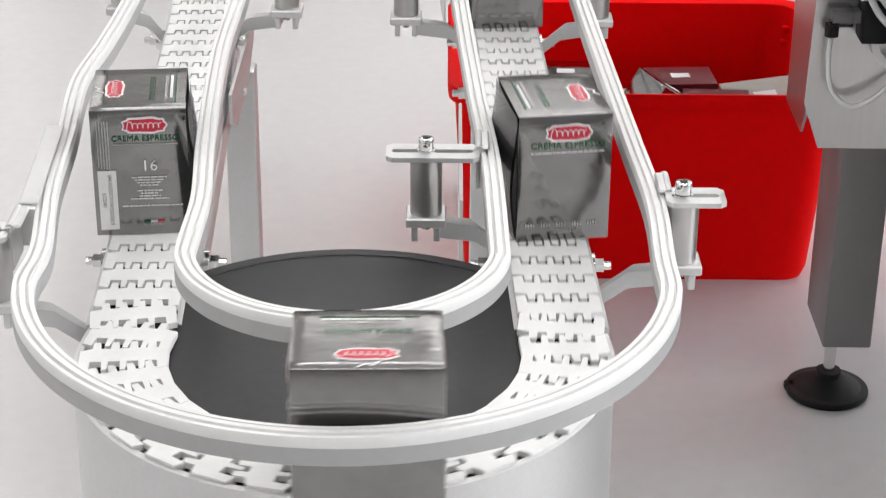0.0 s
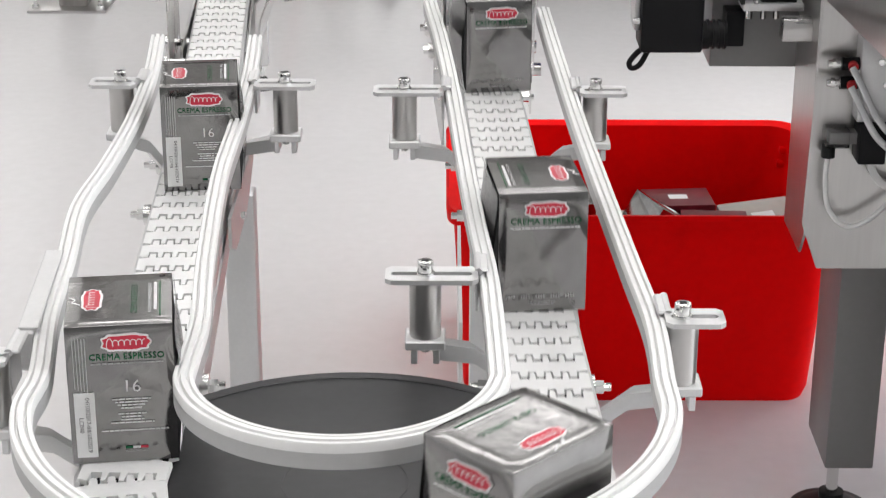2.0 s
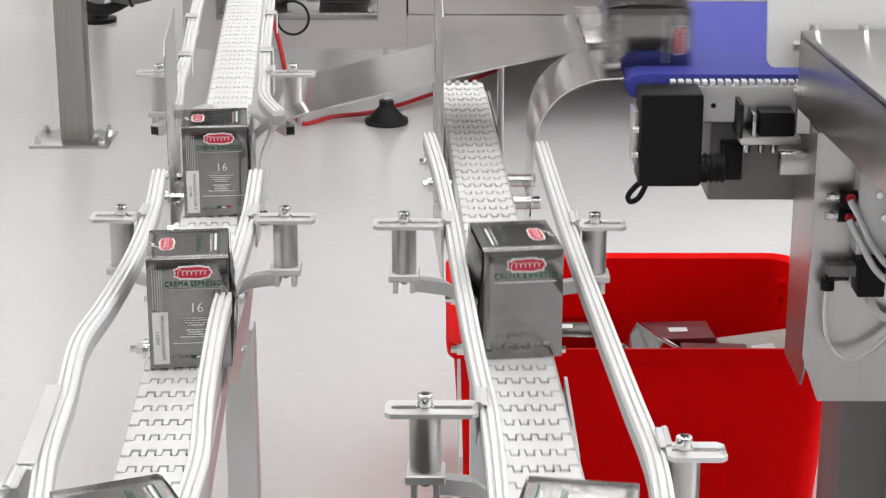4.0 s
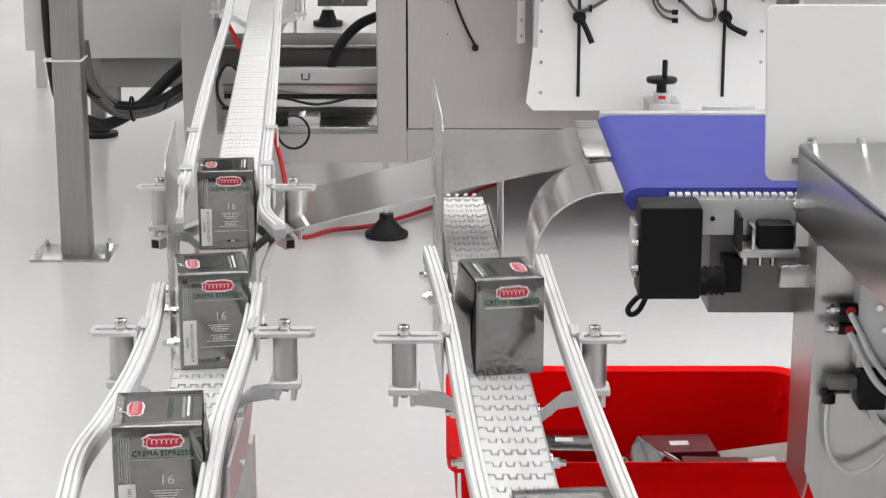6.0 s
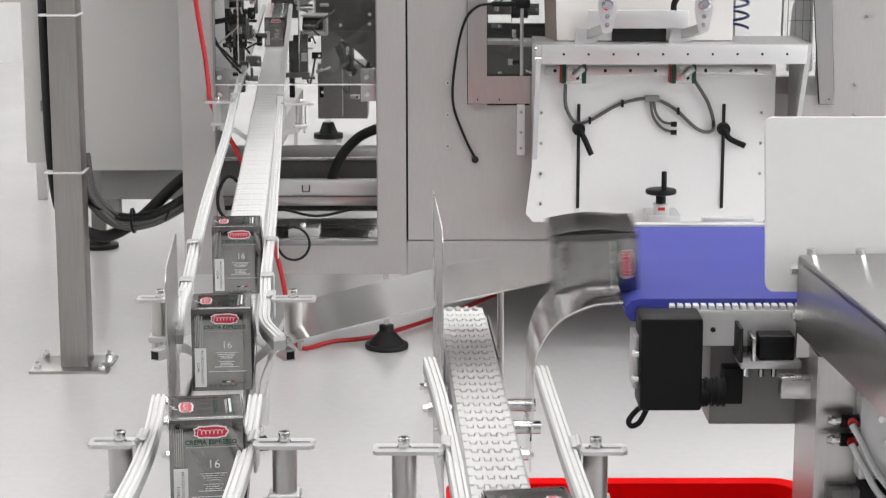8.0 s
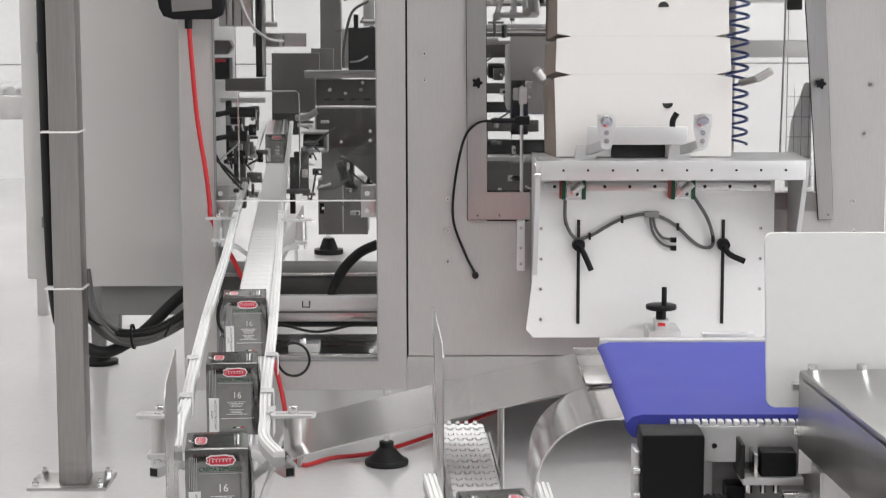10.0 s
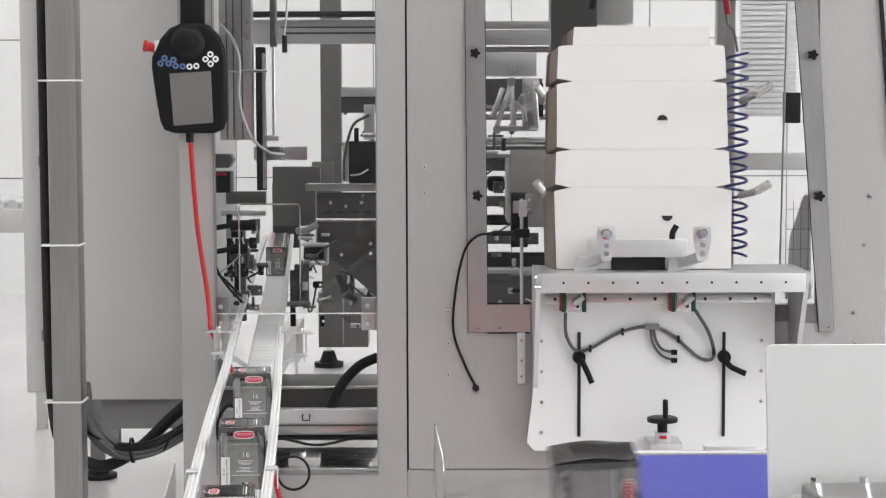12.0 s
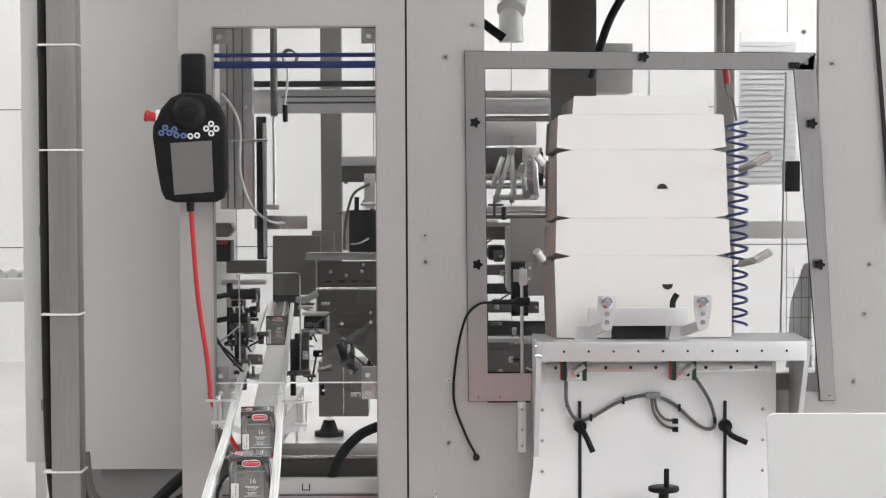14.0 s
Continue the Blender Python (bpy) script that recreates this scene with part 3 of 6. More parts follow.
# drive: black cover, plug, cable loop, grey gearbox
block("drive_cover", 0.305, 0.402, 2.925, 3.004, 0.874, 1.022, BLACK, blue, 0.005, "black plastic drive cover")
block("cover_flange", 0.296, 0.305, 2.945, 3.004, 0.905, 0.99, ALU, blue, 0.002)
for z in (0.925, 0.965):
    rod("flange_screw", (0.303, 2.93, z), (0.293, 2.93, z), 0.0055, CHROME, blue, 10)
bm = B()
cyl(bm, (0.40, 2.97, 0.893), (0.444, 2.97, 0.893), 0.021, 20); cyl(bm, (0.385, 2.96, 0.889), (0.415, 2.96, 0.889), 0.017, 16)
for k in range(4):
    cyl(bm, (0.412 + k * 0.009, 2.97, 0.893), (0.416 + k * 0.009, 2.97, 0.893), 0.0235, 20)
part("plug", bm, BLACK, blue, "black round plug connector")
hose("cable_loop", [(0.318, 2.955, 0.876), (0.305, 2.955, 0.868), (0.292, 2.952, 0.852), (0.296, 2.95, 0.843), (0.309, 2.95, 0.85), (0.322, 2.955, 0.874)], 0.0045, BLACK, blue)
block("gearbox", 0.428, 0.62, 3.03, 3.20, 0.822, 0.985, GREYP, blue, 0.003, "grey painted gearbox")
block("gear_bracket", 0.465, 0.56, 2.95, 3.01, 0.935, 0.947, ALU, blue, 0.002)
for x in (0.478, 0.50, 0.52):
    rod("bracket_bolt", (x, 2.965, 0.92), (x, 2.965, 0.936), 0.005, CHROME, blue, 8)
block("gear_plate", 0.462, 0.468, 2.95, 3.02, 0.945, 1.0, DARK, blue, 0.001)
block("gear_rib", 0.482, 0.488, 2.948, 3.0, 0.947, 0.985, STEELH, blue, 0.001)
block("motor_block", 0.445, 0.475, 2.985, 3.03, 0.868, 0.925, BLACK, blue, 0.003, "black motor flange")
block("black_box", 0.495, 0.55, 2.96, 3.0, 0.945, 0.985, BLACK, blue, 0.002)
block("bracket_foot", 0.52, 0.60, 2.90, 2.93, 0.90, 0.935, STEELH, blue, 0.003)
for x in (1.05, 1.75, 2.45):
    for y in (3.1, 3.6):
        leg(blue, x, y, 0.98, 0.05, 0.055)
# narrow alu plate hinge under the far edge
block("scale_plate", 0.50, 0.60, 3.69, 3.71, 0.99, 1.04, ALU, blue, 0.001)

# ---- steel housing with white shield, valve plate and post ----
house = thing("steel_housing", "brushed stainless steel machine housing with bolted white shield", "machine housing", pose(0.545, 2.93, 0, 0, 0, 4.0))
bm = B(); box(bm, 0.0, 0.75, -1.2, 0.0, 1.106, 1.122, 0.004); part("top_sheet", bm, STEELH, house)
bm = B(); box(bm, 0.0, 0.008, -1.2, 0.0, 1.00, 1.118, 0.002); part("side_sheet", bm, STEEL, house)
bm = B(); box(bm, 0.0, 0.75, -0.008, 0.0, 0.96, 1.118, 0.002); part("rear_sheet", bm, STEEL, house)
bm = B(); box(bm, 0.7, 0.75, -1.2, 0.0, 0.0, 1.106, 0.002); part("far_sheet", bm, STEEL, house)
for y in (-0.02,):
    bm = B(); cyl(bm, (-0.008, y, 1.03), (0.0, y, 1.03), 0.009, 6); cyl(bm, (-0.012, y, 1.03), (-0.006, y, 1.03), 0.006, 12); part("side_bolt", bm, CHROME, house)
shield = thing("white_shield", "upright white plastic shield with rounded corners bolted to the housing", "shield")
bm = B()
o = []
for cx, cz, a0 in ((0.505, 1.318, 180), (1.2, 1.318, 90), (1.2, 1.07, 0), (0.513, 1.07, 270)):
    o += [(cx + 0.012 * math.cos(radians(a0 - k * 30)), cz + 0.012 * math.sin(radians(a0 - k * 30))) for k in range(4)]
slab(bm, o, 0.012, Matrix.Translation((0, 2.955, 0))); part("panel", bm, WHITEP, shield)
for x in (0.565, 0.64):
    bm = B(); cyl(bm, (x, 2.93, 1.122), (x, 2.93, 1.131), 0.008, 6); part("bolt", bm, CHROME, shield)
for z in (1.095,):
    bm = B(); cyl(bm, (0.548, 2.938, z), (0.536, 2.938, z), 0.008, 6); part("bolt", bm, CHROME, shield)

valve = thing("valve_plate", "stainless steel plate with pneumatic valves and clear hoses", "valve plate")
bm = B()
slab(bm, [(0.570, 0.98), (0.562, 0.62), (0.590, 0.545), (1.05, 0.545), (1.05, 0.98)], 0.006, Matrix.Translation((0, 2.85, 0))); part("plate", bm, STEEL, valve)
bm = B(); slab(bm, [(0.0, 0.98), (0.0, 0.60), (-0.03, 0.56), (-0.17, 0.56), (-0.17, 0.98)], 0.004, Matrix.Translation((0.566, 2.852, 0)) @ Matrix.Rotation(radians(-90), 4, "Z")); part("side_flange", bm, STEEL, valve)
v0 = block("valve_body", 0.625, 0.672, 2.81, 2.85, 0.80, 0.93, ALU, valve, 0.002)
for z in (0.888, 0.858):
    bm = B(); cyl(bm, (0.598, 2.825, z), (0.625, 2.825, z), 0.010, 18); part("fitting", bm, BLACK, v0, "black push-in fitting")
    bm = B(); cyl(bm, (0.578, 2.825, z), (0.598, 2.825, z), 0.006, 12); cyl(bm, (0.584, 2.825, z), (0.590, 2.825, z), 0.008, 6); part("throttle_screw", bm, CHROME, v0)
    bm = B(); cyl(bm, (0.614, 2.817, z), (0.614, 2.809, z - 0.002), 0.0075, 18); part("release_ring", bm, REDC, v0, "red release ring")
hose("air_hose", [(0.612, 2.808, 0.886), (0.625, 2.79, 0.862), (0.65, 2.775, 0.815), (0.685, 2.77, 0.785), (0.76, 2.77, 0.77)], 0.0055, CLEARH, valve, "clear air hose")
hose("air_hose", [(0.612, 2.808, 0.856), (0.628, 2.79, 0.825), (0.652, 2.775, 0.785), (0.69, 2.77, 0.76), (0.76, 2.77, 0.74)], 0.0055, CLEARH, valve, "clear air hose")
for x, z in ((0.655, 0.912), (0.655, 0.895), (0.665, 0.86)):
    bm = B(); cyl(bm, (x, 2.806, z), (x, 2.812, z), 0.005, 10); part("valve_screw", bm, CHROME, v0)
block("coil", 0.63, 0.672, 2.80, 2.85, 0.735, 0.80, BLACK, valve, 0.003)
bm = B(); box(bm, 0.582, 0.618, 2.81, 2.85, 0.758, 0.785, 0.002); part("clear_socket", bm, CLEAR, valve, "clear plastic valve plug")
block("socket_core", 0.588, 0.632, 2.818, 2.845, 0.762, 0.780, GREYP, valve, 0.001)
bm = B(); cyl(bm, (0.590, 2.83, 0.738), (0.590, 2.83, 0.758), 0.0105, 18); part("cable_gland", bm, BLACK, valve)
hose("valve_cable", [(0.590, 2.83, 0.74), (0.588, 2.825, 0.70), (0.596, 2.82, 0.655), (0.625, 2.82, 0.628), (0.66, 2.82, 0.64), (0.70, 2.83, 0.675)], 0.004, WHITEP, valve, "white valve cable")
bm = B()
sweep(bm, flat(arc(0.70, 0.0, 0.045, 0, 360, 28)), [(-0.006, -0.006), (0.006, -0.006), (0.006, 0.006), (-0.006, 0.006)])
bmesh.ops.transform(bm, matrix=Matrix.Translation((0, 2.825, 0.735)) @ Matrix.Rotation(radians(90), 4, "X"), verts=bm.verts)
part("hose_ring", bm, WHITEP, valve, "pale round hose bend")
mp = thing("machine_post", "grey steel machine post on a round black levelling foot", "post")
block("column", 0.660, 0.744, 2.985, 3.15, 0.115, 1.10, GREYP, mp, 0.004)
rod("foot_screw", (0.686, 3.035, 0.03), (0.686, 3.035, 0.116), 0.0105, CHROME, mp, 16)
bm = B(); cyl(bm, (0.686, 3.035, 0.0), (0.686, 3.035, 0.014), 0.073, 40, bev=0.005); cyl(bm, (0.686, 3.035, 0.014), (0.686, 3.035, 0.034), 0.060, 36, 0.022); cyl(bm, (0.686, 3.035, 0.034), (0.686, 3.035, 0.046), 0.022, 20)
box(bm, 0.612, 0.632, 3.035, 3.055, 0.0, 0.014, 0.003)
part("foot", bm, RUBBER, mp, "round black levelling foot")

# ---- red bin with rejects ----
bin_ = thing("red_bin", "large open red plastic bin with rejected cartons inside", "bin")
def ring(x0, x1, y0, y1, r, z, n=6):
    o = []
    for cx, cy, a0 in ((x1 - r, y1 - r, 0), (x0 + r, y1 - r, 90), (x0 + r, y0 + r, 180), (x1 - r, y0 + r, 270)):
        o += [(cx + r * math.cos(radians(a0 + 90 * k / n)), cy + r * math.sin(radians(a0 + 90 * k / n)), z) for k in range(n + 1)]
    return o
bm = B()
levels = [ring(0.048, 0.722, 3.485, 3.95, 0.05, 0.0), ring(0.042, 0.728, 3.475, 3.96, 0.055, 0.02), ring(0.020, 0.752, 3.44, 4.01, 0.06, 0.385),
          ring(0.008, 0.768, 3.425, 4.03, 0.065, 0.385), ring(0.006, 0.770, 3.422, 4.033, 0.066, 0.405), ring(0.012, 0.762, 3.43, 4.02, 0.062, 0.412),
          ring(0.030, 0.744, 3.452, 3.998, 0.055, 0.406), ring(0.055, 0.715, 3.49, 3.945, 0.045, 0.03)]
rg = [[bm.verts.new(q) for q in l] for l in levels]
for a, b in zip(rg, rg[1:]):
    for k in range(len(a)):
        bm.faces.new((a[k], a[(k + 1) % len(a)], b[(k + 1) % len(a)], b[k]))
bm.faces.new(rg[0]); bm.faces.new(rg[-1])
part("tub", bm, RED, bin_)
for k, (x, z) in enumerate(((0.742, 0.36), (0.738, 0.33))):
    bm = B(); box(bm, x - 0.02, x + 0.012, 3.96, 3.985, z - 0.008, z + 0.008, 0.005); part("moulded_lug", bm, RED, bin_)
# ---- coffee boxes ----
FOIL = material("silver_foil_board", (0.255, 0.25, 0.247), 0.13, 1.0, 0.12, 14, 60, 0.11, rvary=0.05)
PRINTR = material("red_print", (0.55, 0.02, 0.05), 0.3, 0.1, 0.05, 30, 200, 0.0)
PRINTW = material("white_print", (0.75, 0.75, 0.75), 0.4, 0.0, 0.03, 30, 200, 0.0)
PRINTG = material("green_print", (0.012, 0.14, 0.055), 0.25, 0.5, 0.05, 30, 200, 0.0)
PRINTP = material("grey_print", (0.42, 0.42, 0.42), 0.35, 0.3, 0.08, 30, 200, 0.0)
LABEL = material("white_label_paper", (0.78, 0.78, 0.77), 0.6, 0.0, 0.03, 30, 200, 0.0)
INK = material("black_ink", (0.02, 0.02, 0.02), 0.5, 0.0, 0.03, 30, 200, 0.0)
MAROON = material("maroon_board", (0.14, 0.004, 0.012), 0.35, 0.1, 0.1, 14, 60, 0.03)
BEIGE = material("grey_board", (0.42, 0.39, 0.34), 0.6, 0.0, 0.06, 14, 60, 0.03)
BW, BD, BH = 0.0985, 0.121, 0.1405

FACES = {  # origin at a face's centre, x to the right and z up as one reads it
    "rear": Matrix.Translation((0, BD / 2, BH / 2)) @ Matrix.Rotation(math.pi, 4, "Z"),
    "front": Matrix.Translation((0, -BD / 2, BH / 2)),
    "top": Matrix.Translation((0, 0, BH)) @ Matrix.Rotation(radians(-90), 4, "X"),
    "left": Matrix.Translation((-BW / 2, 0, BH / 2)) @ Matrix.Rotation(radians(-90), 4, "Z"),
}


def flat_part(name, polys, m, mat, parent, depth=0.0002, lift=0.0003, label=""):
    """Thin printed or glued shapes lying on a face: outlines of (x, z)."""
    bm = B()
    for o in polys:
        slab(bm, o, depth, Matrix.Translation((0, -lift - depth, 0)))
    bmesh.ops.transform(bm, matrix=m, verts=bm.verts)
    return part(name, bm, mat, parent, label, 0)


def rect(x0, x1, z0, z1):
    return [(x0, z0), (x1, z0), (x1, z1), (x0, z1)]


def lettering(name, words, size, m, mat, parent, lift=0.0005):
    cu = bpy.data.curves.new(name, "FONT")
    cu.body, cu.size, cu.align_x, cu.align_y, cu.resolution_u = words, size, "CENTER", "CENTER", 2
    tmp = bpy.data.objects.new(name, cu)
    me = bpy.data.meshes.new_from_object(tmp)
    bpy.data.objects.remove(tmp)
    bpy.data.curves.remove(cu)
    me.transform(m @ Matrix.Translation((0, -lift, 0)) @ Matrix.Rotation(radians(90), 4, "X"))
    me.materials.append(mat)
    ob = new(name, me)
    ob.parent = parent
    return ob


def emblem(m, w, parent):
    """The oval red badge with a scalloped pale border and a pale swash, as plain shapes."""
    h = w * 0.36
    def scallop(gx, gz):
        o = []
        for k in range(48):
            a = k * math.tau / 48
            f = 1 + 0.05 * math.cos(a * 9)
            cx, sx = math.cos(a), math.sin(a)
            o.append((math.copysign(abs(cx) ** 0.6, cx) * gx * f, math.copysign(abs(sx) ** 0.7, sx) * gz * f))
        return o
    e = flat_part("emblem", [scallop(w * 0.5, h * 0.55)], m, PRINTW, parent, label="pale scalloped emblem border")
    flat_part("emblem_field", [scallop(w * 0.46, h * 0.42)], m, PRINTR, e, lift=0.0006, label="red emblem field")
    script, last = [], None
    for k in range(97):
        a = k / 96 * math.tau * 6.5
        x = -0.38 * w + 0.76 * w * k / 96 - 0.030 * w * math.sin(a)
        z = h * (0.17 if k > 13 else 0.27) * -math.cos(a) + 0.01 * h
        if last:
            d = Vector((x - last[0], z - last[1])).normalized()
            n0 = (-d.y * 0.009 * w, d.x * 0.009 * w)
            script.append([(last[0] + n0[0], last[1] + n0[1]), (last[0] - n0[0], last[1] - n0[1]), (x - n0[0], z - n0[1]), (x + n0[0], z + n0[1])])
        last = (x, z)
    bm = B()
    for q in script:
        bm.faces.new([bm.verts.new(m @ Vector((x, -0.0012, z))) for x, z in q])
    part("emblem_swash", bm, PRINTW, e, "pale looping swash on the emblem", 0)
    return e


def bars(rows, seed, height, gap_z):
    """Unreadable print: lines broken into word-long bars."""
    rr = random.Random(seed)
    out = []
    for cx, cz, w in rows:
        x = cx - w / 2
        while x < cx + w / 2 - 0.001:
            l = min(rr.uniform(0.0025, 0.007), cx + w / 2 - x)
            out.append(rect(x, x + l, cz - height / 2, cz + height / 2))
            x += l + 0.0009
    return out


def coffee_box():
    t = thing("coffee_box", "silver foil coffee capsule carton with red emblem on the conveyor", "carton", (0, 0, 0), "coffee cartons")
    bm = B(); box(bm, -BW / 2, BW / 2, -BD / 2, BD / 2, 0.0008, BH, 0.0012, 2)
    bmesh.ops.subdivide_edges(bm, edges=[e for e in bm.edges if e.calc_length() > 0.05], cuts=6, use_grid_fill=True)
    for v in bm.verts:   # slightly bowed walls
        fx, fz = v.co.x / (BW / 2), (v.co.z - BH / 2) / (BH / 2)
        if abs(v.co.y) > BD / 2 - 0.002:
            v.co.y += math.copysign(0.0016, v.co.y) * max(0, 1 - fx * fx) * max(0, 1 - fz * fz) * (1 if v.co.y < 0 else -0.6)
    part("carton", bm, FOIL, t)
    # the glued side panel that bellies away; a black filler paints the gap's shade
    gap = [(-BW / 2 + 0.0004, 0.004), (-BW / 2 + 0.0004, BH - 0.006)]
    for i in range(9):
        f = 1 - i / 8
        gap.append((-BW / 2 - 0.0040 * math.sin(math.pi * min(1, max(0, (1 - f - 0.14) / 0.86))) ** 1.3 - 0.0002, 0.004 + (BH - 0.012) * f))
    bm = B(); slab(bm, gap, BD - 0.005, Matrix.Translation((0, -BD / 2 + 0.0025, 0))); part("side_gap", bm, INK, t, "black filler for the shaded gap behind the loose side panel")
    bm = B()
    n = 10
    rows = []
    for i in range(n + 1):
        z = BH - 0.001 - (BH - 0.003) * i / n
        bulge = 0.0008 + 0.0060 * math.sin(math.pi * min(1, max(0, (i / n - 0.12) / 0.88))) ** 1.2
        rows.append([bm.verts.new((-BW / 2 - bulge - o, y, z)) for y, o in ((-BD / 2 + 0.001, 0.0006), (-BD / 4, 0.0018), (0, 0.002), (BD / 4, 0.0018), (BD / 2 - 0.001, 0.0006))])
    for a, b in zip(rows, rows[1:]):
        for k in range(4):
            bm.faces.new((a[k], a[k + 1], b[k + 1], b[k]))
    bmesh.ops.solidify(bm, geom=bm.faces[:], thickness=0.0006)
    side = part("side_panel", bm, FOIL, t, "loose bulging foil side panel")
    # rear face, seen on the way to the machine
    m = FACES["rear"]
    emblem(m @ Matrix.Translation((0.006, 0, 0.0530)), 0.0455, t)
    lettering("title", "CREMA ESPRESSO", 0.0088, m @ Matrix.Translation((0.006, 0, 0.0385)), PRINTG, t)
    flat_part("subtitle", bars([(0.006, 0.0322, 0.066)], 3, 0.0014, 0), m, PRINTP, t)
    lettering("number", "16", 0.0175, m @ Matrix.Translation((0.009, 0, 0.008)), PRINTW, t)
    flat_part("small_print", bars([(0.008, -0.0045, 0.036), (0.008, -0.0075, 0.030), (0.008, -0.0105, 0.026), (0.008, -0.0135, 0.020), (0.008, -0.0195, 0.026),
                                   (0.008, -0.0225, 0.020), (0.008, -0.0255, 0.022), (0.008, -0.0285, 0.040), (0.010, -0.0365, 0.062)], 5, 0.0013, 0), m, PRINTW, t)
    for k in range(5):
        flat_part("side_line", [rect(-0.043 + k * 0.0028, -0.0422 + k * 0.0028, 0.008 - 0.001 * k, 0.058)], m, PRINTP, t)
    for k, mt in enumerate((PRINTG, PRINTW, PRINTR)):
        flat_part("flag_stripe", [rect(0.0 + k * 0.007, 0.007 + k * 0.007, -0.0555, -0.0532)], m, mt, t)
    lettering("origin", "MADE IN ITALY", 0.0031, m @ Matrix.Translation((0.0105, 0, -0.0582)), PRINTP, t)
    lab = flat_part("date_label", [rect(-0.0445, -0.0255, -0.0625, 0.004)], m, LABEL, t, lift=0.0006, label="white date label glued on")
    q = m @ Matrix.Translation((-0.0325, 0, -0.029)) @ Matrix.Rotation(radians(90), 4, "Y")
    lettering("date_text", "04/10/2017-04/10/2019", 0.0060, q, INK, lab, 0.0012)
    lettering("lot_text", "LC040", 0.0060, m @ Matrix.Translation((-0.0390, 0, -0.029)) @ Matrix.Rotation(radians(90), 4, "Y"), INK, lab, 0.0012)
    # front face, leading on the loop
    m = FACES["front"]
    emblem(m @ Matrix.Translation((0.003, -0.0015, 0.0515)), 0.048, t)
    lettering("title", "CREMA ESPRESSO", 0.0100, m @ Matrix.Translation((0.003, -0.0012, 0.0375)), PRINTG, t)
    flat_part("subtitle", bars([(0.003, 0.0300, 0.078)], 8, 0.0014, 0), m, PRINTW, t, lift=0.0016)
    icons = flat_part("icon_row", [rect(-0.040 + k * 0.0165 + j * 0.0028, -0.0385 + k * 0.0165 + j * 0.0028, -0.0525, -0.0485) for k in range(5) for j in range(4)], m, PRINTP, t, lift=0.0014)
    tagged(icons, "row of tiny pale pictograms", kind="stuff")
    flat_part("foot_print", bars([(0.0, -0.0575, 0.030), (0.0, -0.0600, 0.026)], 9, 0.0012, 0), m, PRINTP, t, lift=0.0012)
    # top face: print runs across
    m = FACES["top"] @ Matrix.Rotation(radians(90), 4, "Y")
    emblem(m @ Matrix.Translation((0.0, 0, 0.0255)), 0.050, t)
    flat_part("steam_swash", [[(-0.012, 0.036), (-0.010, 0.036), (-0.004, 0.043), (0.002, 0.040), (0.009, 0.047), (0.007, 0.047), (0.001, 0.042), (-0.005, 0.045)]], m, PRINTW, t)
    lettering("title", "CREMA ESPRESSO", 0.0088, m @ Matrix.Translation((0.0, 0, -0.014)), PRINTG, t)
    lettering("capsule_text", "16 CAPSULE COMPATIBILI CON LE", 0.0046, m @ Matrix.Translation((0.0, 0, -0.0285)), PRINTW, t)
    flat_part("capsule_print", bars([(0.004, -0.0335, 0.066)], 12, 0.003, 0), m, PRINTW, t)
    flat_part("green_line", [rect(-0.042, 0.038, -0.0385, -0.0370)], m, PRINTG, t)
    # emblem on the loose side panel
    m = FACES["left"] @ Matrix.Rotation(radians(-8), 4, "X")
    emblem(m @ Matrix.Translation((0.0, -0.0045, 0.036)), 0.058, side)
    return t


MASTER = [  # seconds after the drop clock, x, y, z of the centre (0: upright on the belt), turn about y, turn about z
    (-5.05, 0.428, 3.15, 1.08, 90, 4), (-4.95, 0.350, 3.15, 1.08, 90, 4), (-4.85, 0.245, 3.15, 1.079, 87, 4), (-4.75, 0.185, 3.15, 1.062, 70, 4), (-4.65, 0.085, 3.15, 0.985, 26, 5), (-4.57, 0.073, 3.13, 0.9205, 0, 9),
    (-4.0, 0.071, 2.98, 0, 0, 11), (-2.0, 0.085, 2.425, 0, 0, 11), (-0.6, 0.106, 2.044, 0, 0, 10), (0.0, 0.119, 1.886, 0, 0, 9), (0.5, 0.126, 1.762, 0, 0, 9), (1.0, 0.128, 1.620, 0, 0, 5),
    (1.5, 0.113, 1.505, 0, 0, -12), (2.03, 0.051, 1.398, 0, 0, -52), (2.36, -0.005, 1.374, 0, 0, -74), (2.68, -0.069, 1.355, 0, 0, -91), (3.18, -0.172, 1.376, 0, 0, -117),
    (3.68, -0.258, 1.470, 0, 0, -147), (4.18, -0.292, 1.567, 0, 0, -167), (4.68, -0.305, 1.694, 0, 0, -173), (5.18, -0.314, 1.825, 0, 0, -174),
    (5.5, -0.320, 1.938, 0, 0, -174), (6.0, -0.320, 2.100, 0, 0, -174), (6.5, -0.312, 2.245, 0, 0, -174), (7.0, -0.310, 2.330, 0, 0, -174), (7.5, -0.317, 2.440, 0, 0, -174), (8.0, -0.323, 2.560, 0, 0, -174),
    (9.0, -0.342, 2.800, 0, 0, -174), (10.5, -0.370, 3.162, 0, 0, -175), (11.0, -0.379, 3.288, 0, 0, -175), (11.9, -0.395, 3.515, 0, 0, -175), (12.9, -0.414, 3.787, 0, 0, -175), (13.4, -0.424, 3.930, 0, 0, -175),
    (15.9, -0.473, 4.636, 0, 0, -175), (17.9, -0.517, 5.258, 0, 0, -175), (19.4, -0.551, 5.740, 0, 0, -175), (22.3, -0.615, 6.67, 0, 0, -175)]


